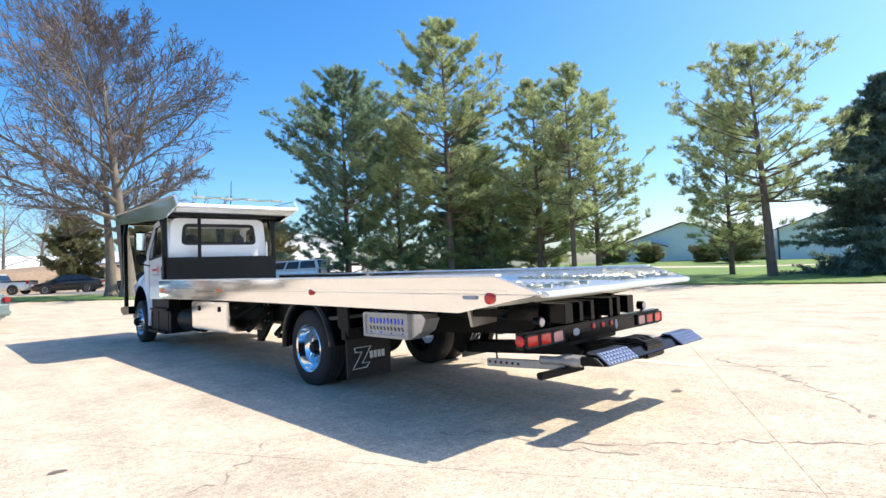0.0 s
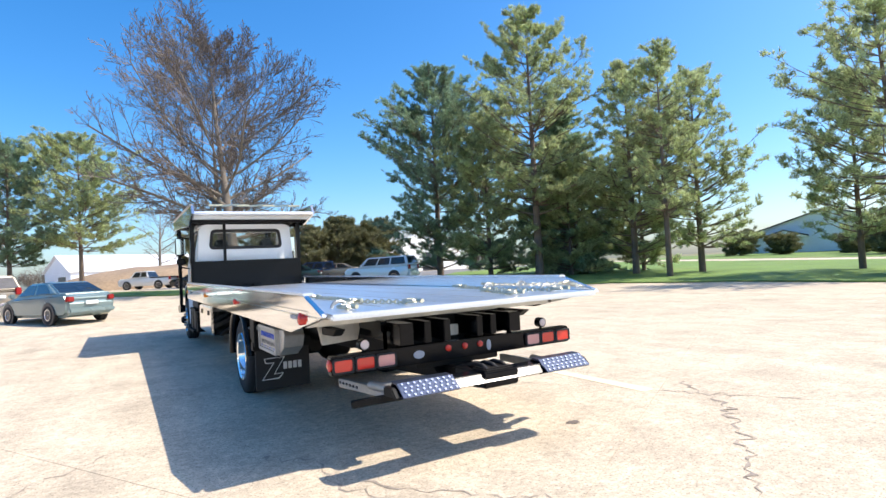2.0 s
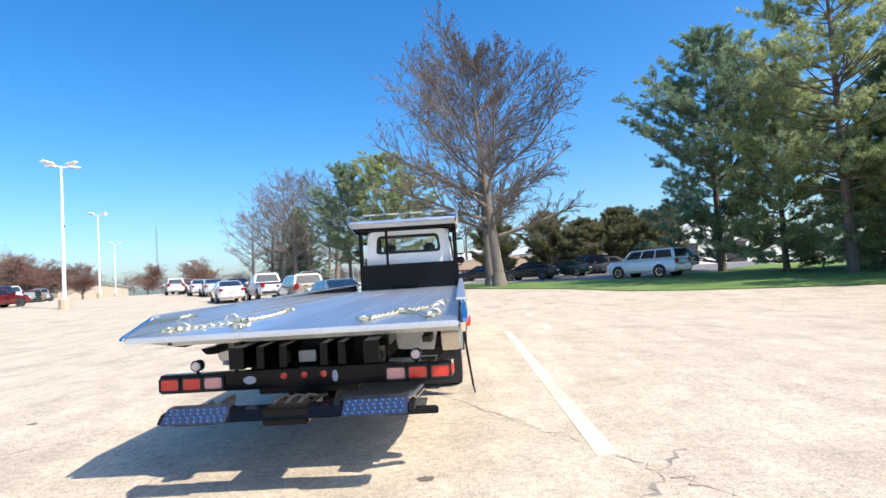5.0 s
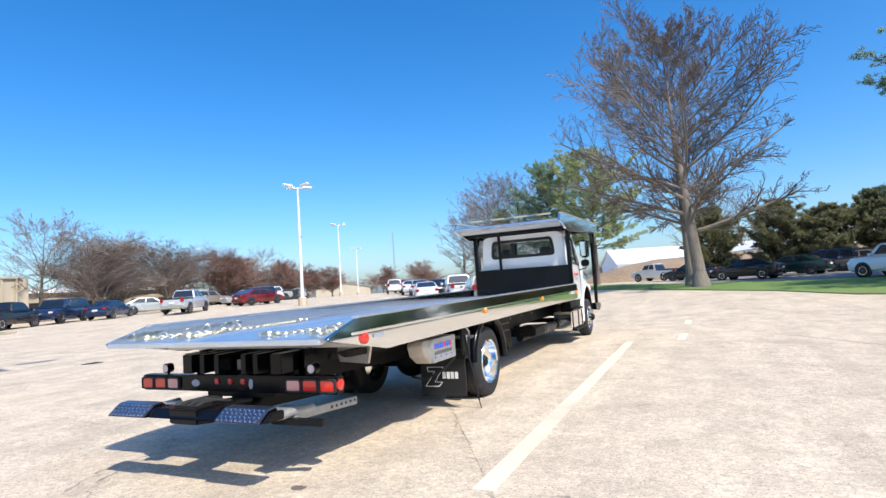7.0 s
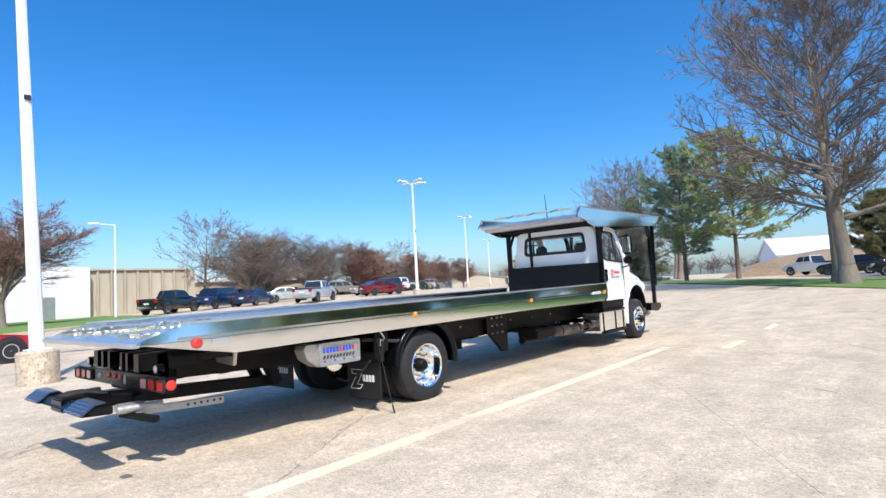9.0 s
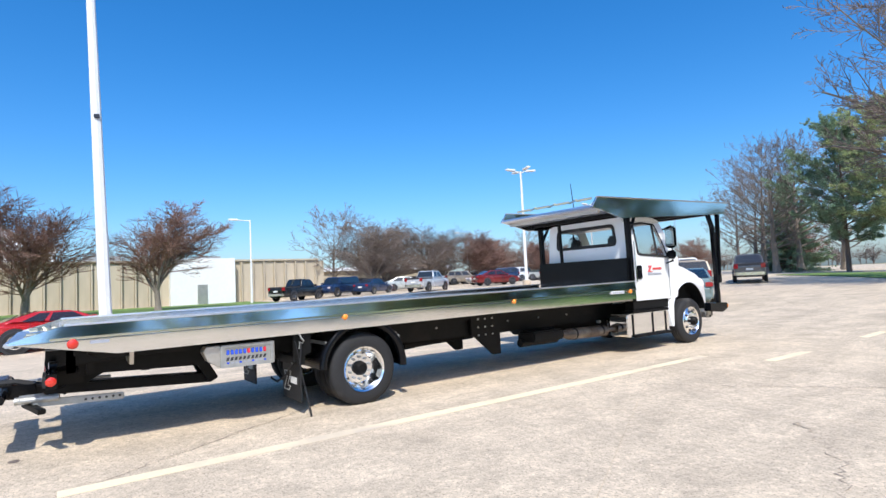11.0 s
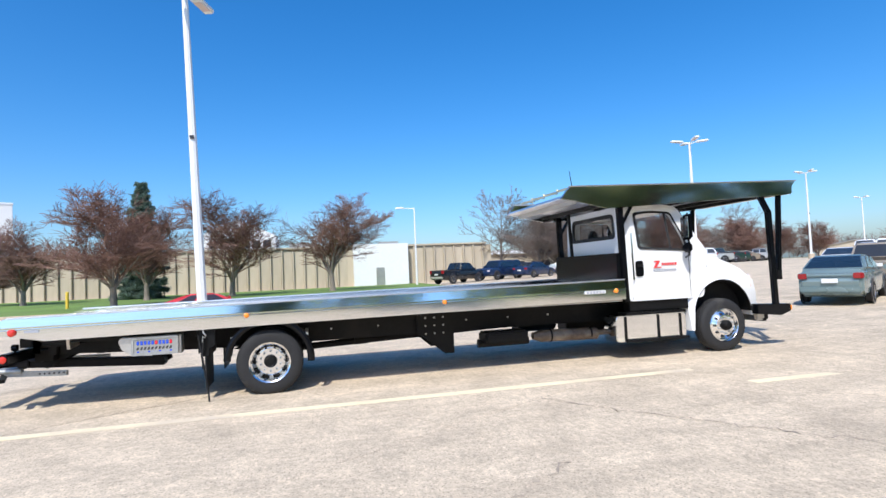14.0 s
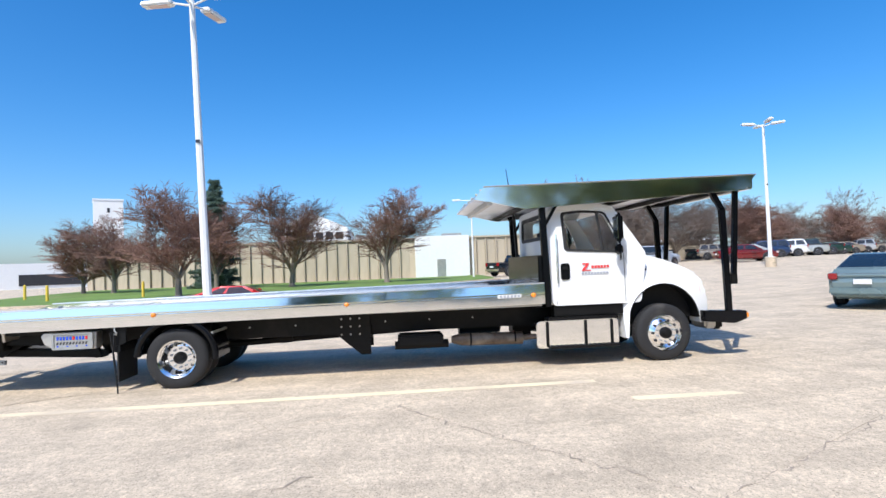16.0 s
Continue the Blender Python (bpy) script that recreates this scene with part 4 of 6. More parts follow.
def street_lamp(at, height, yaw, label):
    ob = thing("street_lamp", label, "street lamp", (at[0], at[1], rise(at[1], at[0])), yaw, "single-arm lamps")
    b = B()
    rod(b, (0, 0, 0), (0, 0, height), 0.10, 0.06, 10)
    part("pole", b, WHITE_METAL, ob)
    b = B()
    rod(b, (0, 0, height - 0.08), (1.2, 0, height + 0.02), 0.04, 0.035, 8)
    part("arm", b, WHITE_METAL, ob)
    b = B()
    box(b, 1.0, 1.75, -0.14, 0.14, height - 0.04, height + 0.12, 0.03)
    part("lamp_head", b, WHITE_METAL, ob)


street_lamp((-40.2, 10.6), 7.2, 250, "white single-arm lamp at the lawn edge")
street_lamp((-54, 45), 7.2, 250, "white single-arm lamp among the trees")
for x, y in ((-28.3, -13.4), (-27.9, -19.2), (-30.8, -22.4)):
    ob = thing("bollard", "yellow steel bollard beside the drive", "bollard", (x, y, rise(y, x)), 0, "yellow bollards")
    b = B()
    lathe(b, [(0, 0.09), (1.0, 0.09), (1.08, 0.05)], (0, 0, 0), "z", 14)
    part("post", b, YELLOW, ob)

mast = thing("radio_mast", "thin grey lattice mast on the horizon", "mast", (-110, 190, 0))
b = B()
for s in ((-0.4, 0), (0.4, 0), (0, 0.6)):
    rod(b, (*s, 0), (s[0] * 0.4, s[1] * 0.4, 26), 0.09, 0.06, 5)
for k in range(12):
    bar(b, (-0.4 + 0.02 * k, 0, 2 * k + 1), (0.4 - 0.02 * k, 0, 2 * k + 2), 0.06, 0.06)
part("lattice", b, GREY_STEEL, mast)

# ---- parked vehicles ----


def wheel(parent, x, y, r, w, side):
    b = B()
    lathe(b, [(-w / 2, r * 0.62), (-w / 2, r * 0.9), (-w / 2 + 0.03, r), (w / 2 - 0.03, r), (w / 2, r * 0.9), (w / 2, r * 0.62)], (x, y, r), "x", 22, False)
    t = part("wheel", b, RUBBER, parent, smooth=40)
    b = B()
    o = side * (w / 2 - 0.005)
    lathe(b, [(o - side * 0.06, r * 0.62), (o, r * 0.62), (o, r * 0.54), (o - side * 0.03, r * 0.5), (o - side * 0.02, r * 0.12), (o + side * 0.005, 0.004)], (x, y, r), "x", 18, False)
    part("rim", b, CHROME, t, smooth=30)


PAINTS = {}


def paint(name, col):
    if name not in PAINTS:
        PAINTS[name] = stuff_mat("car_paint_" + name, col, 0.25, 0.25, fine=60, coarse=0.7, vary=0.05, coat=0.8)
    return PAINTS[name]


SHAPES = {
    # length, width, body top line (y, z) from nose to tail, cabin (y, z) four corners, wheel radius, axle places
    "sedan": (4.8, 1.82, [(2.4, 0.62), (2.25, 0.76), (1.15, 0.95), (-1.55, 1.03), (-2.25, 1.04), (-2.4, 0.78)], [(1.2, 0.90), (0.35, 1.44), (-0.95, 1.46), (-1.95, 1.01)], 0.33, (1.42, -1.36)),
    "coupe": (4.5, 1.78, [(2.25, 0.58), (2.1, 0.68), (0.95, 0.82), (-1.6, 0.86), (-2.15, 0.86), (-2.25, 0.62)], [(1.0, 0.80), (0.15, 1.17), (-0.75, 1.18), (-1.75, 0.85)], 0.32, (1.35, -1.30)),
    "suv": (4.7, 1.84, [(2.35, 0.72), (2.2, 0.95), (1.05, 1.06), (-2.22, 1.10), (-2.35, 0.8)], [(1.1, 1.03), (0.45, 1.68), (-2.0, 1.72), (-2.28, 1.08)], 0.37, (1.40, -1.38)),
    "big_suv": (5.4, 2.0, [(2.7, 0.85), (2.55, 1.10), (1.35, 1.18), (-2.55, 1.20), (-2.7, 0.85)], [(1.4, 1.15), (0.8, 1.84), (-2.4, 1.88), (-2.62, 1.18)], 0.40, (1.62, -1.50)),
    "pickup": (5.7, 1.96, [(2.85, 0.85), (2.7, 1.10), (1.45, 1.18), (-0.62, 1.20), (-2.8, 1.16), (-2.85, 0.8)], [(1.5, 1.15), (0.95, 1.82), (-0.35, 1.86), (-0.62, 1.18)], 0.40, (1.72, -1.68)),
}


def vehicle(kind, name, label, at, yaw, colour, cat, lower=None, group=""):
    """A parked road vehicle, its nose along +y: body, cabin posts and roof, panes, wheels, lamps."""
    L, W, top, cab, r, axles = SHAPES[kind]
    ob = thing(name, label, cat, (at[0], at[1], rise(at[1], at[0])), yaw, group)
    p = paint(colour[0], colour[1])
    b = B()
    sill = 0.30 if kind in ("sedan", "coupe") else 0.42
    outline = list(top) + [(-L / 2 + 0.06, sill + 0.05), (-L / 2 + 0.25, sill - 0.08), (L / 2 - 0.25, sill - 0.08), (L / 2 - 0.02, sill + 0.06)]
    prism(b, outline, -W / 2, W / 2, "x", 0.10, 3)
    for z in (0.48, 0.62, 0.76, 0.88):
        bmesh.ops.bisect_plane(b, geom=b.verts[:] + b.edges[:] + b.faces[:], plane_co=(0, 0, z), plane_no=(0, 0, 1))
    for y in (-0.46, -0.40, -0.3, 0.3, 0.40, 0.46):
        bmesh.ops.bisect_plane(b, geom=b.verts[:] + b.edges[:] + b.faces[:], plane_co=(0, y * L, 0), plane_no=(0, 1, 0))
    for v in b.verts:
        # plan taper at nose and tail, and a slight tumble of the flanks
        k = abs(v.co.y) / (L / 2)
        v.co.x *= 1 - 0.14 * (max(0, k - 0.5) / 0.5) ** 2 - 0.25 * (v.co.z - 0.66) ** 2
        if k > 0.97:
            v.co.y *= 1 - 0.02 * (v.co.x / W * 2) ** 2
    part("body", b, p, ob, smooth=35)
    # cabin shell
    (y0, z0), (y1, z1), (y2, z2), (y3, z3) = cab
    b = B()
    lo, hi = W / 2 - 0.07, W / 2 - 0.24
    low = [b.verts.new((s * lo, y, z)) for s, y, z in ((-1, y0, z0), (1, y0, z0), (1, y3, z3), (-1, y3, z3))]
    up = [b.verts.new((s * hi, y, z)) for s, y, z in ((-1, y1, z1), (1, y1, z1), (1, y2, z2), (-1, y2, z2))]
    for i in range(4):
        b.faces.new((low[i], low[(i + 1) % 4], up[(i + 1) % 4], up[i]))
    b.faces.new(up)
    b.faces.new(low[::-1])
    bmesh.ops.recalc_face_normals(b, faces=b.faces[:])
    bmesh.ops.bevel(b, geom=b.edges[:], offset=0.075, segments=4, affect="EDGES")
    part("cabin", b, p, ob, smooth=40)

    def pane(c, name="window"):
        """A pane laid 6 mm proud of the quadrilateral c."""
        n = (c[1] - c[0]).cross(c[3] - c[0]).normalized() * 0.008
        mid = sum(c, Vector()) / 4
        if (mid + n - Vector((0, (y1 + y2) / 2, 1.0))).length < (mid - n - Vector((0, (y1 + y2) / 2, 1.0))).length:
            n = -n
        bb = B()
        a = [bb.verts.new(v + n * 0.2) for v in c]
        d = [bb.verts.new(v + n) for v in c]
        bb.faces.new(d)
        for i in range(4):
            bb.faces.new((a[i], a[(i + 1) % 4], d[(i + 1) % 4], d[i]))
        bmesh.ops.recalc_face_normals(bb, faces=bb.faces[:])
        part(name, bb, CAR_GLASS, ob)

    def cpt(s, u, v):
        """A point on a flank: u from front to back, v from sill to roof."""
        yl, zl = y0 + (y3 - y0) * u, z0 + (z3 - z0) * u
        yh, zh = y1 + (y2 - y1) * u, z1 + (z2 - z1) * u
        return Vector((s * (lo + (hi - lo) * v), yl + (yh - yl) * v, zl + (zh - zl) * v))
    splits = {"sedan": (0.10, 0.47, 0.52, 0.86), "coupe": (0.12, 0.55, 0.60, 0.82), "pickup": (0.12, 0.52, 0.58, 0.92), "suv": (0.08, 0.36, 0.40, 0.66, 0.70, 0.95), "big_suv": (0.08, 0.34, 0.37, 0.62, 0.65, 0.95)}[kind]
    for s in (-1, 1):
        for u, v in zip(splits[::2], splits[1::2]):
            pane([cpt(s, u, 0.16), cpt(s, v, 0.16), cpt(s, v, 0.86), cpt(s, u, 0.86)])

    def end(ya, za, yb, zb, nm):
        a, c = 0.14, 0.88
        f = lambda s, v: Vector((s * (lo + (hi - lo) * v - 0.09), ya + (yb - ya) * v, za + (zb - za) * v))
        pane([f(-1, a), f(1, a), f(1, c), f(-1, c)], nm)
    end(y0, z0, y1, z1, "windshield")
    end(y3, z3, y2, z2, "rear_window")
    for y in axles:
        for s in (-1, 1):
            b = B()
            lathe(b, [(-0.02, r + 0.07), (0.02, r + 0.07), (0.025, r * 0.9)], (s * (W / 2 - 0.015), y, r + 0.02), "x", 20)
            part("wheel_arch", b, DARK, ob)
            wheel(ob, s * (W / 2 - 0.09), y, r, 0.22, s)
    zt = {"sedan": 0.86, "coupe": 0.74}.get(kind, 1.0)
    for s in (-1, 1):
        b = B()
        low, high = zt - 0.10, zt + (0.07 if kind in ("sedan", "coupe") else 0.20)
        prism(b, [(s * (W / 2 - 0.34), -L / 2 - 0.008), (s * (W / 2 - 0.14), -L / 2 + 0.012), (s * (W / 2 - 0.075), -L / 2 + 0.11), (s * (W / 2 - 0.34), -L / 2 + 0.11)], low, high, "z", 0.02)
        part("tail_light", b, TAIL_RED, ob)
        b = B()
        box(b, s * (W / 2 - 0.42), s * (W / 2 - 0.13), L / 2 - 0.22, L / 2 - 0.03, zt - 0.22, zt - 0.07, 0.03)
        part("headlight", b, CLEAR, ob)
        b = B()
        box(b, s * (W / 2 + 0.02), s * (W / 2 + 0.20), y0 - 0.45, y0 - 0.28, z0 + 0.04, z0 + 0.20, 0.03)
        part("side_mirror", b, p, ob)
    b = B()
    box(b, -W / 2 + 0.14, W / 2 - 0.14, -L / 2 - 0.06, -L / 2 + 0.1, sill + 0.04, sill + 0.24, 0.05)
    part("bumper", b, CHROME if kind == "pickup" else (paint(*lower) if lower else p), ob)
    if kind in ("sedan", "coupe"):
        b = B()
        box(b, -W / 2 + 0.36, W / 2 - 0.36, -L / 2 - 0.010, -L / 2 + 0.02, zt + 0.055, zt + 0.063)
        part("trunk_seam", b, DARK, ob)
    for y in (0.28, -0.95) if kind != "pickup" else (0.55,):
        for s in (-1, 1):
            b = B()
            box(b, s * (W / 2 - 0.035), s * (W / 2 - 0.02), y - 0.004, y + 0.004, sill + 0.08, 0.92)
            part("door_seam", b, DARK, ob)
            b = B()
            box(b, s * (W / 2 - 0.03), s * (W / 2 - 0.008), y + 0.10, y + 0.24, 0.84, 0.875, 0.008)
            part("door_handle", b, p, ob)
    b = B()
    box(b, -0.2, 0.2, -L / 2 - 0.022, -L / 2 + 0.02, zt - 0.22, zt - 0.09, 0.004)
    part("number_plate", b, INK_WHITE, ob)
    if kind == "pickup":
        b = B()
        box(b, -W / 2 + 0.12, W / 2 - 0.12, -L / 2 + 0.10, -0.68, 1.10, 1.225)
        part("cargo_bed", b, DARK, ob, "dark open cargo bed")
    return ob


ROW = "cars in the parked row"
FARC = "cars in the far lot"
AW = ("champagne", (0.42, 0.44, 0.42))
TEAL = ("pale_green_silver", (0.19, 0.26, 0.26))
TAN = ("tan", (0.30, 0.25, 0.19))
WHI = ("white", (0.80, 0.80, 0.80))
BLK = ("black", (0.012, 0.012, 0.014))
BLU = ("navy", (0.02, 0.04, 0.10))
RDC = ("red", (0.17, 0.012, 0.014))
GRN = ("dark_green", (0.02, 0.05, 0.04))
SIL = ("silver", (0.52, 0.54, 0.56))
H = 31
vehicle("sedan", "sedan", "pale green-silver four-door sedan parked at an angle", (-4.7, 17.6), H, TEAL, "car", group=ROW)
vehicle("suv", "suv", "tan sport-utility wagon parked beside the sedan", (-8.2, 24.0), H, TAN, "car", group=ROW)
vehicle("pickup", "pickup_truck", "white crew-cab pickup in the angled row", (-12.5, 30.6), H, WHI, "truck", group=ROW)
vehicle("sedan", "sedan", "white sedan in the angled row", (-15.2, 30.4), H, WHI, "car", group=ROW)
vehicle("sedan", "sedan", "silver sedan in the angled row", (-20.9, 40.4), H, SIL, "car", group=ROW)
vehicle("sedan", "sedan", "white sedan in the angled row", (-23.4, 43.2), H, WHI, "car", group=ROW)
vehicle("suv", "suv", "dark red wagon in the angled row", (-31.5, 57), H, RDC, "car", group=ROW)
vehicle("suv", "suv", "white wagon in the angled row", (-30.2, 51.6), H, WHI, "car", group=ROW)
vehicle("sedan", "sedan", "black sedan in the angled row", (-17.6, 37.6), H, BLK, "car", group=ROW)
vehicle("sedan", "sedan", "navy sedan at the end of the row", (-34, 60), H, BLU, "car", group=ROW)
vehicle("pickup", "pickup_truck", "dark grey pickup standing in the aisle", (-10.6, 35.2), 26, ("gunmetal", (0.09, 0.09, 0.095)), "truck")
vehicle("pickup", "pickup_truck", "white pickup parked by the dirt mound", (-0.4, 57.5), 55, WHI, "truck")
vehicle("sedan", "sedan", "black sedan parked in the side lot", (7.0, 38.2), 62, BLK, "car", group="cars in the side lot")
vehicle("sedan", "sedan", "black sedan parked at the foot of the dirt mound", (3.3, 46.5), 70, BLK, "car", group="cars in the side lot")
vehicle("sedan", "sedan", "dark green sedan in the side lot", (10.2, 40.6), 62, GRN, "car", group="cars in the side lot")
vehicle("suv", "suv", "navy wagon in the side lot", (12.6, 43.0), 62, BLU, "car", group="cars in the side lot")
vehicle("sedan", "sedan", "tan sedan in the side lot", (14.4, 42.0), 62, TAN, "car", group="cars in the side lot")
vehicle("big_suv", "suv", "large silver-white sport-utility parked under the firs", (13.9, 30.0), 38, ("silver_white", (0.80, 0.82, 0.84)), "car")
vehicle("suv", "suv", "black wagon behind the large silver one", (17.5, 36.6), 38, BLK, "car", group="cars in the side lot")
vehicle("pickup", "pickup_truck", "black pickup parked in the far lot", (-39.3, 14.3), 31, BLK, "truck", group=FARC)
vehicle("big_suv", "suv", "navy sport-utility parked in the far lot", (-41.3, 19.1), 212, BLU, "car", group=FARC)
vehicle("sedan", "sedan", "navy sedan parked in the far lot", (-39.9, 22.2), 30, BLU, "car", group=FARC)
vehicle("sedan", "sedan", "tan sedan parked in the far lot", (-42.4, 27.5), -30, AW, "car", group=FARC)
vehicle("pickup", "pickup_truck", "silver pickup parked in the far lot", (-34.4, 24.9), 29, SIL, "truck", group=FARC)
vehicle("sedan", "sedan", "red sedan parked in the far lot", (-34.8, 33.5), -14, RDC, "car", group=FARC)
vehicle("coupe", "coupe", "low red coupe parked past the lamp footing", (-13.4, -3.0), 8, ("bright_red", (0.5, 0.015, 0.02)), "car")
rng_c = random.Random(8)
COLS = [SIL, WHI, BLU, AW, BLK, RDC, TAN, GRN]
NAMES = {"silver": "silver", "white": "white", "navy": "navy", "champagne": "champagne", "black": "black", "red": "red", "tan": "tan", "dark_green": "dark green"}
for k in range(26):
    row, i = divmod(k, 9)
    x, y = -39 - 3.6 * i * 0.62 - row * 9, 36 + 3.6 * i + row * 3.5
    c = COLS[rng_c.randrange(len(COLS))]
    kd = ("sedan", "suv", "sedan", "pickup", "sedan", "suv")[rng_c.randrange(6)]
    vehicle(kd, {"pickup": "pickup_truck"}.get(kd, kd), "%s %s parked in the distant rows" % (NAMES[c[0]], {"suv": "wagon", "pickup": "pickup"}.get(kd, kd)), (x, y), (-24 if row % 2 else 156) + rng_c.uniform(-4, 4), c, "truck" if kd == "pickup" else "car", group=FARC)

# ---- the tow truck ----
truck = thing("flatbed_tow_truck", "white rollback tow truck with long aluminium flatbed parked on concrete", "truck")
DECK0, SLOPE = 1.135, 0.0085


def dz(y):
    """Height of the deck at y."""
    return DECK0 + SLOPE * (y + 3.6)


def rpoly(pts, r, k=4):
    """A polygon with rounded corners, the same number of points for each corner."""
    out, n = [], len(pts)
    for i in range(n):
        a, p, c = Vector(pts[i - 1]), Vector(pts[i]), Vector(pts[(i + 1) % n])
        u, v = p + (a - p).normalized() * min(r, (a - p).length * 0.45), p + (c - p).normalized() * min(r, (c - p).length * 0.45)
        for j in range(k + 1):
            s = j / k
            out.append(tuple((1 - s) ** 2 * u + 2 * s * (1 - s) * p + s * s * v))
    return out


def ring(bm, outer, inner, a, b, axis):
    """A plate with a hole: both outlines have as many points; drawn out along axis from a to b."""
    def at(k, u, v):
        return {"x": (k, u, v), "y": (u, k, v), "z": (u, v, k)}[axis]
    L = [[bm.verts.new(at(k, *p)) for p in pts] for k in (a, b) for pts in (outer, inner)]
    n, fs = len(outer), []
    for i in range(n):
        j = (i + 1) % n
        for p, q in ((0, 1), (2, 3), (0, 2), (1, 3)):
            fs.append(bm.faces.new((L[p][i], L[p][j], L[q][j], L[q][i])))
    bmesh.ops.recalc_face_normals(bm, faces=fs)


def tumble(bm, z0=1.75, k=0.115):
    """Leans the cab's sides inwards towards the roof."""
    for v in bm.verts:
        v.co.x *= 1 - k * max(0.0, v.co.z - z0) / 0.9


# flatbed
part("deck_frame", (lambda b: (box(b, -1.22, 1.22, -3.0, 5.68, 1.0, 1.05), b)[1])(B()), ALU_DULL, truck)
for i in range(10):
    b = B()
    w = 2.44 / 10
    x0 = -1.22 + i * w
    prism(b, [(-3.60, dz(-3.6) - 0.035), (-3.63, dz(-3.6) - 0.018), (-3.60, dz(-3.6)), (5.70, dz(5.7)), (5.70, dz(5.7) - 0.05), (-3.0, dz(-3.0) - 0.05)], x0 + 0.003, x0 + w - 0.003, "x")
    part("plank", b, ALU_DECK, truck)
for x in (-0.73, -0.24, 0.24, 0.73):
    b = B()
    prism(b, [(-3.3, dz(-3.3) - 0.02), (-3.3, dz(-3.3) + 0.002), (5.6, dz(5.6) + 0.002), (5.6, dz(5.6) - 0.02)], x - 0.008, x + 0.008, "x")
    part("deck_slot", b, ALU_DULL, truck)
for s in (-1, 1):
    # side rail: upper and lower flange with a bead between, tapered at the tail
    b = B()
    prism(b, [(-3.62, dz(-3.6) - 0.02), (-3.60, dz(-3.6) + 0.005), (-3.19, dz(-3.19) + 0.125), (5.72, dz(5.7) + 0.15), (5.72, dz(5.7) - 0.02), (-3.3, dz(-3.3) - 0.02)], s * 1.292, s * 1.250, "x", 0.008)
    for v in b.verts:
        if s > 0 and v.co.x > 1.26:
            v.co.x -= 0.11 * (v.co.z - dz(v.co.y))
    rail = part("side_rail", b, ALU, truck, "bright polished aluminium side rail")
    b = B()
    prism(b, [(-3.58, dz(-3.6) - 0.025), (5.72, dz(5.7) - 0.025), (5.72, dz(5.7) - 0.175), (-2.75, dz(-2.75) - 0.185), (-3.45, dz(-3.5) - 0.05)], s * 1.284, s * 1.235, "x", 0.006)
    part("lower_flange", b, ALU, rail)
    b = B()
    prism(b, [(-3.3, dz(-3.3) + 0.012), (5.72, dz(5.7) + 0.012), (5.72, dz(5.7) - 0.012), (-3.3, dz(-3.3) - 0.012)], s * 1.302, s * 1.28, "x", 0.004)
    part("bead", b, ALU, rail)
    b = B()
    bar(b, (s * 1.25, -3.19, dz(-3.19) + 0.128), (s * 1.25, 5.72, dz(5.7) + 0.155), 0.085, 0.02, 0.006)
    part("rail_cap", b, ALU_DECK, rail)
    for y, z, m, r in ((-3.12, 1.085, RED, 0.048), (-0.29, 1.137, ORANGE, 0.036), (2.58, 1.165, ORANGE, 0.036), (5.53, 1.187, ORANGE, 0.040)):
        if s < 0 and y > 0 or (s < 0 and y == -0.29):
            m = ORANGE if y > 0 else RED
        b = B()
        lathe(b, [(1.28 * s, r), (1.303 * s, r), (1.316 * s, r * 0.7), (1.32 * s, 0.004)], (0, y, z), "x", 18)
        part("marker_light", b, m, rail, smooth=50)
    b = B()
    box(b, s * 1.283, s * 1.306, 4.95, 5.33, dz(5.2) - 0.055, dz(5.2) + 0.0, 0.003)
    badge = part("badge", b, INK_WHITE, rail, "plain grey maker's badge")
    for k in range(6):
        b = B()
        box(b, s * 1.303, s * 1.309, 4.985 + 0.057 * k, 5.02 + 0.057 * k, dz(5.2) - 0.045, dz(5.2) - 0.01)
        part("badge_bar", b, INK_GREY, badge)
    b = B()
    box(b, s * 1.288, s * 1.296, -2.98, -2.82, 1.075, 1.105)
    part("decal", b, INK_GREY, rail, "small faded decal")
b = B()
box(b, -1.23, 1.23, -3.645, -3.56, dz(-3.6) - 0.045, dz(-3.6) - 0.002, 0.012)
part("tail_edge", b, ALU_DECK, truck)
for s in (-1, 1):
    for y in (-3.25, -2.3):
        b = B()
        pts = [Vector((s * 1.02 + 0.06 * math.cos(a), y + 0.05, dz(y) + 0.01 + 0.05 * math.sin(a))) for a in [math.pi * k / 8 for k in range(9)]]
        sweep(b, pts, 0.014)
        part("tie_down_ring", b, GREY_STEEL, truck, "bent steel tie-down ring")


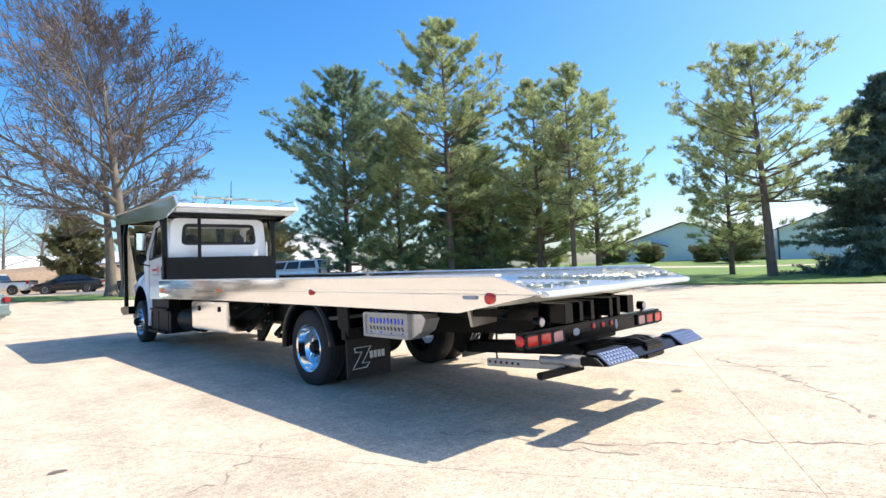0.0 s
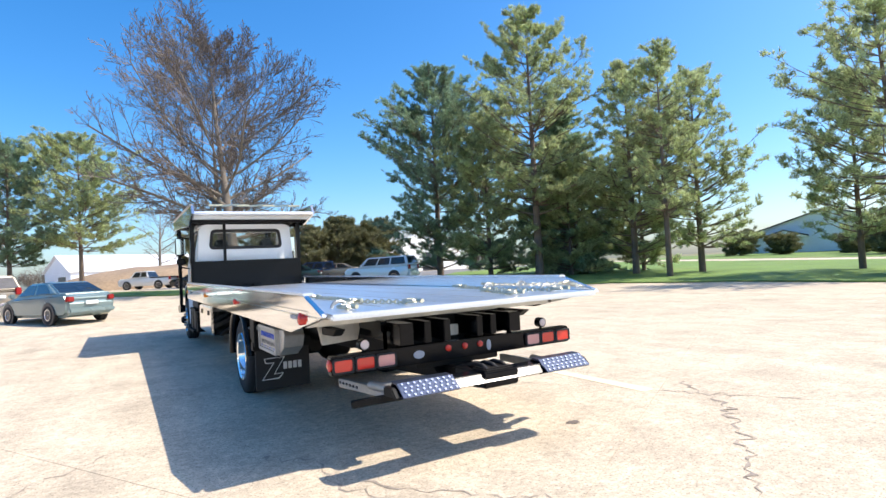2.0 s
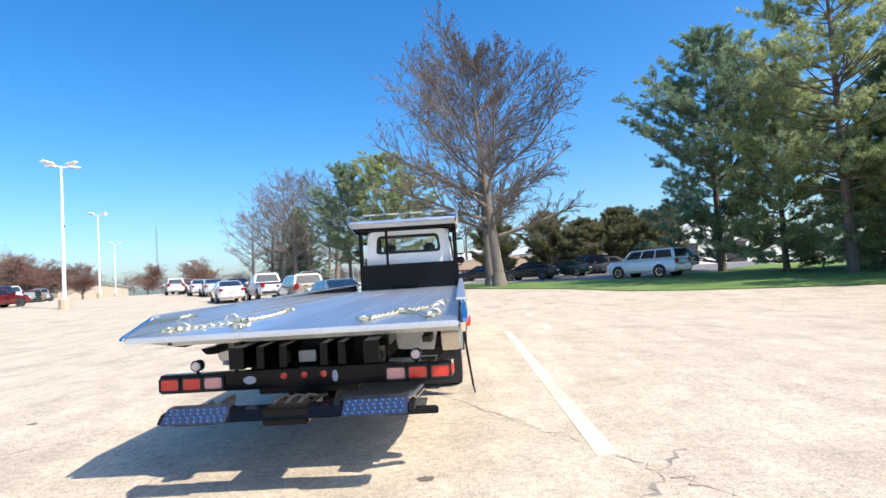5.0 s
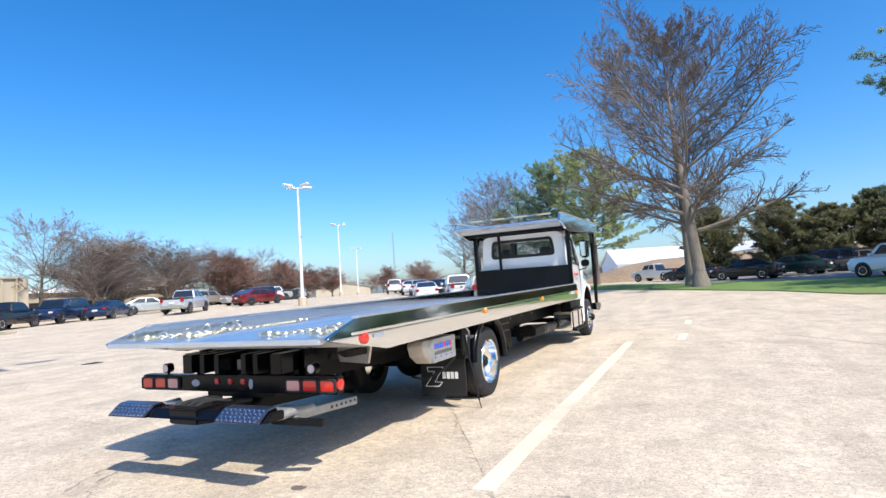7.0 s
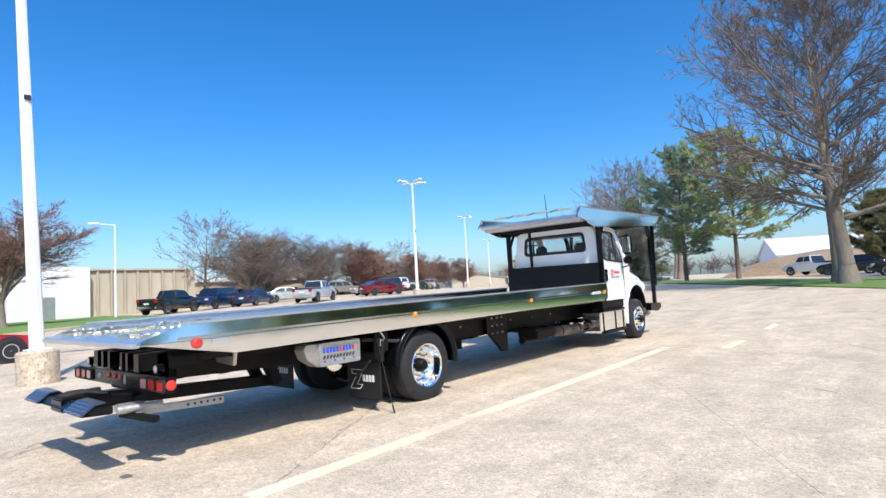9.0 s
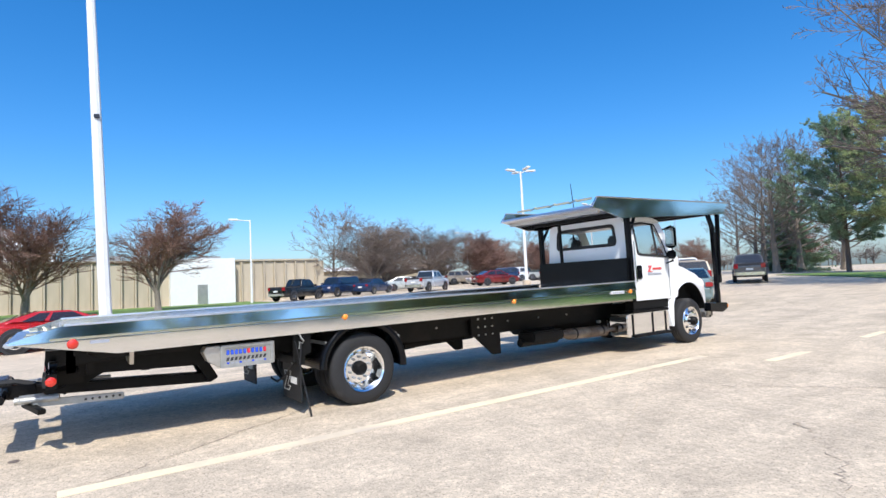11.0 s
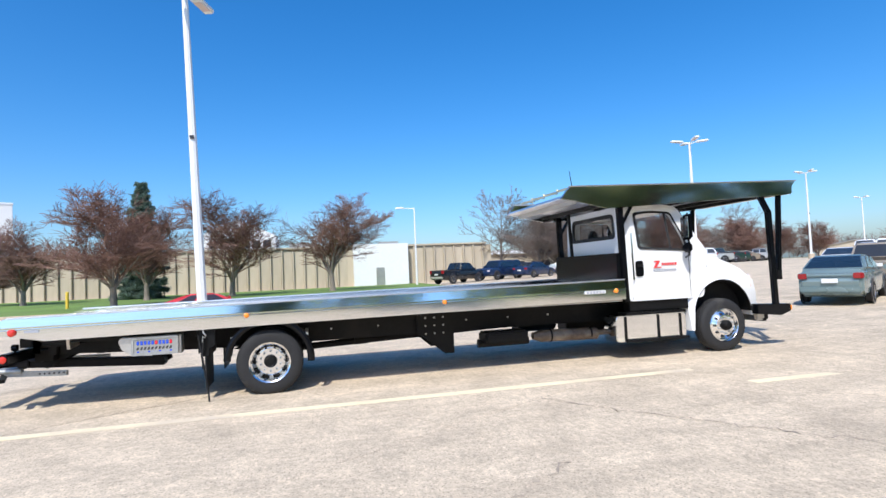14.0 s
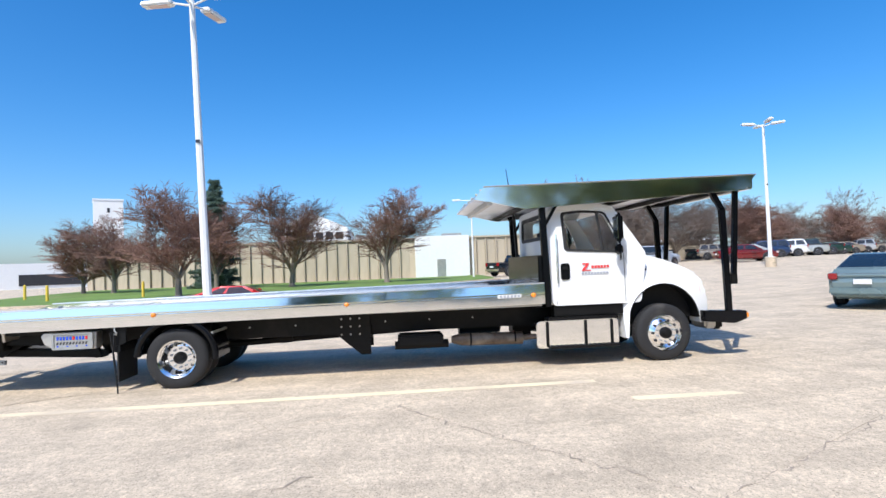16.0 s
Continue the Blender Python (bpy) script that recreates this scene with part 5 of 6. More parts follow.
def chain(path, label):
    """A chain of interlocked links lying along a path on the deck."""
    ob = thing("tow_chain", label, "chain", (0, 0, 0), 0, "chains on the deck")
    link = B()
    n, m, rr = 10, 5, 0.0065
    rings = []
    for i in range(n):
        a = 2 * math.pi * i / n
        c = Vector((0.028 * math.cos(a) * 1.0, 0.017 * math.sin(a), 0))
        o = Vector((math.cos(a), math.sin(a), 0))
        rings.append([link.verts.new(c + o * rr * math.cos(2 * math.pi * j / m) + Vector((0, 0, rr * math.sin(2 * math.pi * j / m)))) for j in range(m)])
    for i in range(n):
        for j in range(m):
            link.faces.new((rings[i][j], rings[(i + 1) % n][j], rings[(i + 1) % n][(j + 1) % m], rings[i][(j + 1) % m]))
    bmesh.ops.recalc_face_normals(link, faces=link.faces[:])
    first, k = None, 0
    for p, q in zip(path, path[1:]):
        p, q = Vector(p), Vector(q)
        cnt = max(1, int((q - p).length / 0.041))
        ang = math.atan2(q.y - p.y, q.x - p.x)
        for i in range(cnt):
            c = p.lerp(q, i / cnt)
            if first is None:
                first = part("link", link, CHAIN, ob)
                o = first
            else:
                o = new("link", first.data)
                o.parent = ob
            o.matrix_basis = Matrix.Translation((c.x, c.y, dz(c.y) + 0.017)) @ Matrix.Rotation(ang, 4, "Z") @ Matrix.Rotation(radians(90 if k % 2 else 8), 4, "X")
            k += 1
    for e in (path[0], path[-1]):
        b = B()
        c = Vector((e[0], e[1], dz(e[1]) + 0.03))
        pts = [c + Vector((0.065 * math.cos(a), 0.065 * math.sin(a), 0)) for a in [0.5 + k * 0.55 for k in range(9)]] + [c + Vector((0.02, -0.14, 0))]
        sweep(b, pts, 0.016)
        part("hook", b, CHAIN, ob, "forged zinc-plated hook")
    return ob


chain([(-1.02, -3.38), (-0.92, -3.1), (-0.72, -2.72), (-0.62, -2.95), (-0.48, -3.36)], "gold zinc chain bridle coiled on the deck tail")
chain([(-0.72, -2.72), (-0.66, -2.2), (-0.70, -1.5)], "short gold chain running up the deck")
chain([(0.50, -3.36), (0.60, -3.0), (0.72, -2.66), (0.9, -3.0), (1.02, -3.36)], "gold zinc chain bridle lying on the deck tail")
chain([(0.72, -2.66), (0.95, -2.2), (1.04, -1.6)], "short gold chain running up the deck")

# headboard and posts
b = B()
box(b, -1.16, 1.16, 5.66, 5.73, 1.19, 1.82, 0.012)
head = part("headboard", b, BLACK, truck, "glossy black steel headboard behind the cab")
for k in range(3):
    b = B()
    box(b, -0.15 - 0.25 * k + 0.2, 0.04 - 0.25 * k + 0.2, 5.5, 5.66, dz(5.6), dz(5.6) + 0.06, 0.01)
    part("winch_block", b, FRAME, head)
b = B()
bar(b, (-0.50, 5.70, 1.80), (-0.50, 5.66, 2.72), 0.06, 0.05, 0.005)
part("mid_post", b, FRAME, head)

# overhead deck above the cab
for i in range(9):
    b = B()
    w = 2.40 / 9
    x0 = -1.20 + i * w
    prism(b, [(4.66, 2.735), (4.64, 2.75), (4.66, 2.768), (5.5, 2.755), (9.3, 2.90), (9.3, 2.86), (5.5, 2.715)], x0 + 0.004, x0 + w - 0.004, "x")
    part("overhead_plank", b, ALU_DECK, truck)
for y in (4.9, 5.6, 6.5, 7.4, 8.3, 9.0):
    z = 2.715 + 0.038 * (y - 5.5) if y > 5.5 else 2.73
    b = B()
    box(b, -1.19, 1.19, y - 0.04, y + 0.04, z - 0.075, z + 0.0, 0.006)
    part("cross_member", b, FRAME if y > 5.3 else ALU_DULL, truck)
for s in (-1, 1):
    b = B()
    prism(b, [(4.64, 2.745), (4.80, 2.94), (9.42, 3.035), (9.22, 2.78), (5.46, 2.57), (4.9, 2.70)], s * 1.245, s * 1.20, "x", 0.006)
    part("overhead_rail", b, ALU, truck, "polished aluminium rail of the overhead deck")
    b = B()
    bar(b, (s * 1.235, 4.80, 2.945), (s * 1.235, 9.42, 3.04), 0.07, 0.02, 0.005)
    part("overhead_cap", b, ALU_DULL, truck)
    # posts
    b = B()
    bar(b, (s * 1.15, 5.80, 0.98), (s * 1.15, 5.76, 2.66), 0.09, 0.10, 0.008)
    part("rear_post", b, BLACK, truck)
    b = B()
    bar(b, (s * 1.15, 5.80, 2.30), (s * 1.15, 6.02, 2.66), 0.05, 0.05, 0.005)
    part("post_brace", b, BLACK, truck)
    b = B()
    bar(b, (s * 1.16, 8.88, 0.66), (s * 1.16, 8.84, 2.50), 0.08, 0.10, 0.008)
    bar(b, (s * 1.16, 8.84, 2.47), (s * 1.16, 8.66, 2.80), 0.08, 0.09, 0.008)
    part("front_post", b, BLACK, truck)
    b = B()
    bar(b, (s * 1.16, 8.99, 1.28), (s * 1.16, 9.10, 2.84), 0.075, 0.08, 0.008)
    part("lift_cylinder", b, BLACK, truck)
    b = B()
    bar(b, (s * 1.16, 8.98, 2.80), (s * 1.16, 8.82, 2.90), 0.03, 0.03)
    box(b, s * 1.12, s * 1.20, 8.93, 9.04, 1.22, 1.40, 0.01)
    part("post_bracket", b, FRAME, truck)
    b = B()
    prism(b, [(8.42, 0.62), (8.42, 0.80), (9.16, 0.77), (9.16, 0.64), (8.95, 0.57)], s * 1.22, s * 1.02, "x", 0.01)
    foot = part("post_foot", b, BLACK, truck)
    b = B()
    box(b, s * 1.14, s * 1.22, 9.15, 9.19, 0.66, 0.74, 0.008)
    part("amber_light", b, ORANGE, foot)
b = B()
box(b, -1.2, 1.2, 9.28, 9.40, 2.80, 2.98, 0.02)
part("overhead_nose", b, ALU, truck)
b = B()
prism(b, [(4.655, 2.738), (4.675, 2.795), (4.715, 2.80), (4.75, 2.738)], -1.198, 1.198, "x", 0.006)
part("overhead_lip", b, ALU_DECK, truck, "pale rear lip of the overhead deck")
b = B()
for k in range(7):
    u, v = Vector((-0.9 + 0.27 * k, 4.84 + 0.12 * (k % 2), 2.94)), Vector((-0.63 + 0.27 * k, 4.84 + 0.12 * ((k + 1) % 2), 2.96))
    rod(b, u, v, 0.022, n=6)
part("strap", b, CHAIN, truck, "loose yellowish tie straps")
b = B()
rod(b, (0.1, 5.5, 2.75), (0.1, 5.42, 3.42), 0.012, 0.006, 6)
part("antenna", b, FRAME, truck)

# cab
rear_o = rpoly([(-1.10, 0.98), (1.10, 0.98), (1.10, 2.64), (-1.10, 2.64)], 0.16, 5)
rear_i = rpoly([(-0.80, 2.12), (0.80, 2.12), (0.80, 2.49), (-0.80, 2.49)], 0.09, 5)
b = B()
ring(b, rear_o, rear_i, 5.88, 5.94, "y")
tumble(b)
cab = part("cab", b, WHITE, truck, "glossy white cab shell")
b = B()
ring(b, rpoly([(-0.84, 2.08), (0.84, 2.08), (0.84, 2.53), (-0.84, 2.53)], 0.12, 5), rpoly([(-0.775, 2.145), (0.775, 2.145), (0.775, 2.465), (-0.775, 2.465)], 0.08, 5), 5.866, 5.90, "y")
tumble(b)
part("window_seal", b, RUBBER, cab)
b = B()
prism(b, rear_i, 5.905, 5.913, "y")
tumble(b)
part("rear_window", b, GLASS, cab)
side_o = [(5.9, 0.98), (7.40, 0.98), (7.52, 1.80), (7.02, 2.60), (6.40, 2.66), (5.9, 2.60)]
side_i = [(6.17, 1.91), (7.10, 1.85), (7.03, 2.08), (6.84, 2.48), (6.45, 2.51), (6.15, 2.48)]
seal_o = [(6.13, 1.87), (7.15, 1.81), (7.07, 2.09), (6.87, 2.52), (6.45, 2.55), (6.11, 2.52)]
for s in (-1, 1):
    b = B()
    ring(b, rpoly(side_o, 0.08), rpoly(side_i, 0.06), s * 1.06, s * 1.10, "x")
    tumble(b)
    d = part("door", b, WHITE, cab, "white cab door")
    b = B()
    ring(b, rpoly(seal_o, 0.07), rpoly([(p[0] + 0.01, p[1]) for p in side_i], 0.05), s * 1.09, s * 1.108, "x")
    tumble(b)
    part("window_seal", b, RUBBER, d)
    b = B()
    prism(b, rpoly(side_i, 0.06), s * 1.076, s * 1.084, "x")
    tumble(b)
    part("side_window", b, GLASS, d)
    b = B()
    bar(b, (s * 1.087, 6.78, 1.87), (s * 1.03, 6.72, 2.50), 0.03, 0.035)
    part("window_divider", b, RUBBER, d)
    b = B()
    prism(b, rpoly([(6.05, 1.40), (6.20, 1.40), (6.20, 1.67), (6.05, 1.67)], 0.05), s * 1.098, s * 1.112, "x")
    part("handle_recess", b, BLACK, d, "black door handle recess")
    b = B()
    box(b, s * 1.108, s * 1.125, 6.08, 6.17, 1.56, 1.62, 0.006)
    part("handle", b, FRAME, d)
    for y0, y1, z0, z1 in ((5.965, 5.972, 1.0, 2.5), (7.13, 7.137, 1.0, 1.80)):
        b = B()
        box(b, s * 1.095, s * 1.1025, y0, y1, z0, z1)
        tumble(b)
        part("door_gap", b, DARK, d)
    # decal: a bold slanted figure over two lines of bars
    b = B()
    prism(b, [(6.42, 1.66), (6.54, 1.66), (6.47, 1.55), (6.56, 1.55), (6.56, 1.535), (6.40, 1.535), (6.48, 1.64), (6.42, 1.64)], s * 1.1, s * 1.1035, "x")
    dec = part("door_decal", b, INK_RED, d, "red and grey decal on the door")
    for k in range(6):
        b = B()
        box(b, s * 1.1, s * 1.1035, 6.57 + 0.052 * k, 6.61 + 0.052 * k, 1.575, 1.62)
        part("decal_bar", b, INK_RED, dec)
    for k in range(9):
        b = B()
        box(b, s * 1.1, s * 1.1035, 6.40 + 0.052 * k, 6.44 + 0.052 * k, 1.475, 1.51)
        part("decal_bar", b, INK_GREY, dec)
    # grab rail, mirrors
    b = B()
    rod(b, (s * 1.13, 5.99, 1.35), (s * 1.11, 5.99, 2.15), 0.014, n=8)
    part("grab_rail", b, CHROME, cab)
    b = B()
    box(b, s * 1.17, s * 1.40, 6.94, 7.03, 2.0, 2.44, 0.035)
    mir = part("mirror", b, BLACK, cab, "tall black door mirror")
    b = B()
    box(b, s * 1.19, s * 1.38, 6.93, 6.94, 2.04, 2.40, 0.002)
    part("mirror_glass", b, CHROME, mir)
    b = B()
    box(b, s * 1.18, s * 1.38, 6.94, 7.02, 1.78, 1.95, 0.03)
    part("lower_mirror", b, BLACK, mir)
    b = B()
    for z in (1.74, 2.45):
        rod(b, (s * 1.04, 7.10, z - 0.05), (s * 1.29, 7.0, z), 0.016, n=8)
    rod(b, (s * 1.29, 7.0, 1.72), (s * 1.29, 7.0, 2.47), 0.014, n=8)
    part("mirror_arm", b, BLACK, mir)
b = B()
prism(b, [(5.88, 2.52), (5.90, 2.585), (6.05, 2.645), (6.40, 2.675), (6.80, 2.65), (7.02, 2.60), (7.06, 2.53)], -1.02, 1.02, "x", 0.03)
part("roof", b, WHITE, cab, smooth=40)
for s in (-1, 0, 1):
    b = B()
    box(b, s * 0.62 - 0.06, s * 0.62 + 0.06, 6.86, 6.96, 2.62, 2.67, 0.015)
    part("roof_marker", b, ORANGE, cab)
b = B()
vs = [b.verts.new(v) for v in ((-0.94, 7.50, 1.80), (0.94, 7.50, 1.80), (0.90, 7.02, 2.54), (-0.90, 7.02, 2.54))]
b.faces.new(vs)
r = bmesh.ops.extrude_face_region(b, geom=b.faces[:])
for v in r["geom"]:
    if isinstance(v, bmesh.types.BMVert):
        v.co.y -= 0.012
part("windshield", b, GLASS, cab)
b = B()
box(b, -1.04, 1.04, 5.95, 7.4, 0.98, 1.05)
part("cab_floor", b, SEAT, cab)
b = B()
prism(b, [(7.05, 1.1), (7.05, 1.6), (7.2, 1.78), (7.46, 1.79), (7.46, 1.1)], -1.03, 1.03, "x", 0.03)
part("dashboard", b, SEAT, cab)
for x in (-0.5, 0.5):
    b = B()
    box(b, x - 0.25, x + 0.25, 6.12, 6.30, 1.2, 2.08, 0.05)
    box(b, x - 0.15, x + 0.15, 6.13, 6.24, 2.08, 2.32, 0.05)
    box(b, x - 0.26, x + 0.26, 6.15, 6.7, 1.2, 1.45, 0.06)
    part("seat", b, SEAT, cab)
b = B()
pts = [Vector((-0.5 + 0.21 * math.cos(a), 6.98 + 0.08 * math.sin(a), 1.72 + 0.19 * math.sin(a))) for a in [2 * math.pi * k / 16 for k in range(17)]]
sweep(b, pts, 0.016)
part("steering_wheel", b, SEAT, cab)
# hood and fenders
b = B()
prism(b, [(7.12, 0.85), (7.12, 1.80), (7.50, 1.80), (7.9, 1.70), (8.3, 1.55), (8.58, 1.40), (8.70, 1.20), (8.74, 0.80), (8.5, 0.72)], -0.84, 0.84, "x", 0.07, 3)
hood = part("hood", b, WHITE, truck, "white sloping hood", smooth=35)
b = B()
box(b, -0.55, 0.55, 8.70, 8.765, 0.82, 1.20, 0.03)
part("grille", b, CHROME, hood)
for s in (-1, 1):
    arch = [(7.77 + 0.62 * math.cos(radians(a)), 0.64 + 0.64 * math.sin(radians(a))) for a in range(8, 173, 11)]
    b = B()
    prism(b, [(7.10, 0.40), (7.10, 1.74), (7.52, 1.71), (7.95, 1.60), (8.30, 1.44), (8.50, 1.24), (8.58, 1.0), (8.58, 0.62), (8.42, 0.60)] + arch + [(7.15, 0.40)], s * 0.74, s * 1.13, "x")
    bmesh.ops.triangulate(b, faces=[f for f in b.faces if len(f.verts) > 4])
    for v in b.verts:
        if abs(v.co.x) > 1.0:
            v.co.x -= s * (0.30 * max(0.0, v.co.z - 1.28) / 0.46 + 0.30 * max(0.0, v.co.y - 8.1) ** 1.5)
    part("fender", b, WHITE, hood, smooth=35)
    b = B()
    prism(b, [(7.12, 0.5), (7.12, 1.25), (7.4, 1.36), (8.1, 1.36), (8.5, 1.1), (8.5, 0.62), (8.38, 0.62)] + [(7.77 + 0.60 * math.cos(radians(a)), 0.64 + 0.61 * math.sin(radians(a))) for a in range(8, 173, 11)], s * 0.55, s * 0.76, "x")
    part("inner_arch", b, FRAME, hood)
    b = B()
    al = [radians(q) for q in range(4, 177, 8)]
    prism(b, [(7.77 + 0.622 * math.cos(q), 0.64 + 0.642 * math.sin(q)) for q in al] + [(7.77 + 0.60 * math.cos(q), 0.64 + 0.62 * math.sin(q)) for q in al[::-1]], s * 0.70, s * 1.115, "x")
    part("arch_liner", b, FRAME, hood)
    b = B()
    prism(b, [(7.77 + 0.63 * math.cos(q), 0.64 + 0.65 * math.sin(q)) for q in al], s * 0.845, s * 0.868, "x")
    part("arch_wall", b, FRAME, hood)
    b = B()
    lathe(b, [(0.0, 0.02), (0.02, 0.10), (0.05, 0.135)], (s * 0.97, 8.37, 1.20), "y", 20)
    for v in b.verts:
        v.co.z = 1.20 + (v.co.z - 1.20) * 1.15
        v.co.y += 0.10 - 0.55 * max(0, abs(v.co.x) - 0.93)
    part("headlight", b, CLEAR, hood, "clear oval headlight")
    b = B()
    bar(b, (s * 1.075, 7.30, 1.44), (s * 1.065, 7.52, 1.53), 0.012, 0.045, 0.003)
    part("hood_vent", b, DARK, hood)
    b = B()
    box(b, s * 0.6, s * 1.08, 8.50, 8.72, 0.48, 0.72, 0.04)
    part("bumper_end", b, ALU_DULL, hood)
b = B()
box(b, -1.05, 1.05, 8.66, 8.84, 0.46, 0.74, 0.04)
part("front_bumper", b, BLACK, truck)

# chassis
for s in (-1, 1):
    b = B()
    prism(b, [(-3.05, 0.70), (-3.05, 0.88), (8.4, 0.92), (8.4, 0.64), (6.0, 0.62), (-1.0, 0.62)], s * 0.47, s * 0.40, "x", 0.006)
    part("frame_rail", b, FRAME, truck)
    b = B()
    prism(b, [(-3.12, 0.80), (-3.12, 0.985), (5.7, 1.02), (5.7, 0.90), (-1.0, 0.87)], s * 0.55, s * 0.48, "x", 0.006)
    part("bed_runner", b, FRAME, truck)
    b = B()
    prism(b, [(2.28, 0.95), (2.90, 0.95), (2.90, 0.27), (2.74, 0.27), (2.36, 0.60), (2.28, 0.62)], s * 0.56, s * 0.50, "x", 0.004)
    hang = part("hanger_plate", b, FRAME, truck)
    for i in range(3):
        for j in range(3):
            b = B()
            rod(b, (s * 0.555, 2.42 + 0.15 * i, 0.62 + 0.13 * j), (s * 0.58, 2.42 + 0.15 * i, 0.62 + 0.13 * j), 0.016, n=6)
            part("bolt", b, GREY_STEEL, hang)
    for k in range(6):
        b = B()
        rod(b, (s * 0.47, 0.9 + 0.75 * k, 0.80), (s * 0.49, 0.9 + 0.75 * k, 0.80), 0.015, n=6)
        part("bolt", b, GREY_STEEL, truck)
for y in (-2.4, -1.0, 1.2, 3.4, 5.2):
    b = B()
    box(b, -0.42, 0.42, y - 0.05, y + 0.05, 0.66, 0.86, 0.008)
    part("cross_tube", b, FRAME, truck)
b = B()
rod(b, (0, 0.2, 0.48), (0, 4.9, 0.66), 0.055, n=14)
for y in (1.3, 2.5):
    rod(b, (0, y, 0.52 + 0.034 * y - 0.02), (0, y + 0.22, 0.53 + 0.034 * y - 0.02), 0.085, n=12)
part("drive_shaft", b, FRAME, truck)
b = B()
rod(b, (-0.95, 0, 0.46), (0.95, 0, 0.46), 0.09, n=14)
bmesh.ops.create_uvsphere(b, u_segments=18, v_segments=12, radius=0.24, matrix=Matrix.Translation((0, 0.02, 0.47)))
part("rear_axle", b, FRAME, truck, smooth=40)
b = B()
rod(b, (-0.95, 7.75, 0.42), (0.95, 7.75, 0.42), 0.06, n=12)
part("front_axle", b, FRAME, truck)
for s in (-1, 1):
    b = B()
    for k in range(5):
        bar(b, (s * 0.50, -0.55 + 0.03 * k, 0.60 + 0.012 * k), (s * 0.50, 0.0, 0.53 + 0.014 * k), 0.09, 0.012)
        bar(b, (s * 0.50, 0.0, 0.53 + 0.014 * k), (s * 0.50, 0.58 - 0.03 * k, 0.60 + 0.012 * k), 0.09, 0.012)
    part("leaf_spring", b, FRAME, truck)
    b = B()
    rod(b, (s * 0.36, -0.34, 0.52), (s * 0.36, -0.14, 0.52), 0.09, n=14)
    part("brake_chamber", b, FRAME, truck)
b = B()
rod(b, (0.70, 4.42, 0.46), (0.70, 5.45, 0.44), 0.105, n=20)
rod(b, (0.70, 4.25, 0.47), (0.70, 4.42, 0.46), 0.06, 0.105, 16)
rod(b, (0.70, 5.45, 0.44), (0.70, 5.75, 0.46), 0.05, n=12)
part("muffler", b, RUSTED, truck, "dull heat-stained exhaust canister", smooth=40)
for y in (4.55, 5.3):
    b = B()
    rod(b, (0.70, y, 0.457), (0.70, y + 0.03, 0.457), 0.112, n=20)
    part("muffler_band", b, FRAME, truck)
b = B()
box(b, 0.48, 0.90, 3.35, 4.10, 0.42, 0.60, 0.03)
rod(b, (0.6, 3.3, 0.40), (0.6, 4.2, 0.40), 0.07, n=12)
part("air_tank", b, FRAME, truck)
for s in (-1, 1):
    m = ALU if s > 0 else FRAME
    b = B()
    prism(b, rpoly([(5.60, 0.30), (6.98, 0.30), (6.98, 0.74), (5.60, 0.74)], 0.07), s * 0.72, s * 1.12, "x", 0.012)
    tank = part("step_tank", b, m, truck, "aluminium fuel tank with steps" if s > 0 else "black step box", smooth=35)
    for y in (5.78, 6.42, 6.86):
        b = B()
        box(b, s * 1.115, s * 1.13, y - 0.025, y + 0.025, 0.32, 0.73, 0.003)
        part("tank_strap", b, FRAME, tank)
    for z, o in ((0.77, 1.14), (0.315, 1.19)):
        b = B()
        box(b, s * 0.86, s * o, 5.80, 6.98, z - 0.025, z + 0.02, 0.008)
        part("step", b, FRAME, tank)
        for k in range(14):
            b = B()
            box(b, s * 0.88, s * (o - 0.02), 5.84 + 0.08 * k, 5.87 + 0.08 * k, z + 0.018, z + 0.03)
            part("tread_bar", b, FRAME, tank)
    b = B()
    box(b, s * 0.86, s * 1.06, 5.92, 7.1, 0.80, 0.99, 0.01)
    part("cab_skirt", b, FRAME, truck)
# tool box on the driver's side with latches
b = B()
box(b, -1.22, -0.68, 2.42, 4.06, 0.50, 0.97, 0.012)
tool = part("tool_box", b, ALU, truck, "bright aluminium tool box with two latches")
b = B()
box(b, -1.235, -1.215, 2.46, 4.02, 0.54, 0.95, 0.006)
tdoor = part("tool_box_door", b, ALU, tool)
for y in (2.75, 3.65):
    b = B()
    box(b, -1.25, -1.232, y - 0.04, y + 0.04, 0.82, 0.90, 0.006)
    part("latch", b, FRAME, tdoor)
for y in (2.2, 1.3):
    b = B()
    bar(b, (-0.6, y, 0.88), (-1.18, y - 0.4, 0.56), 0.05, 0.05)
    part("side_bracket", b, FRAME, truck)
b = B()
box(b, -1.2, -0.55, 0.75, 0.83, 0.52, 0.58)
part("side_rail", b, FRAME, truck)
b = B()
rod(b, (-0.86, 4.55, 0.58), (-0.86, 5.35, 0.58), 0.22, n=24)
part("exhaust_canister", b, FRAME, truck, smooth=40)


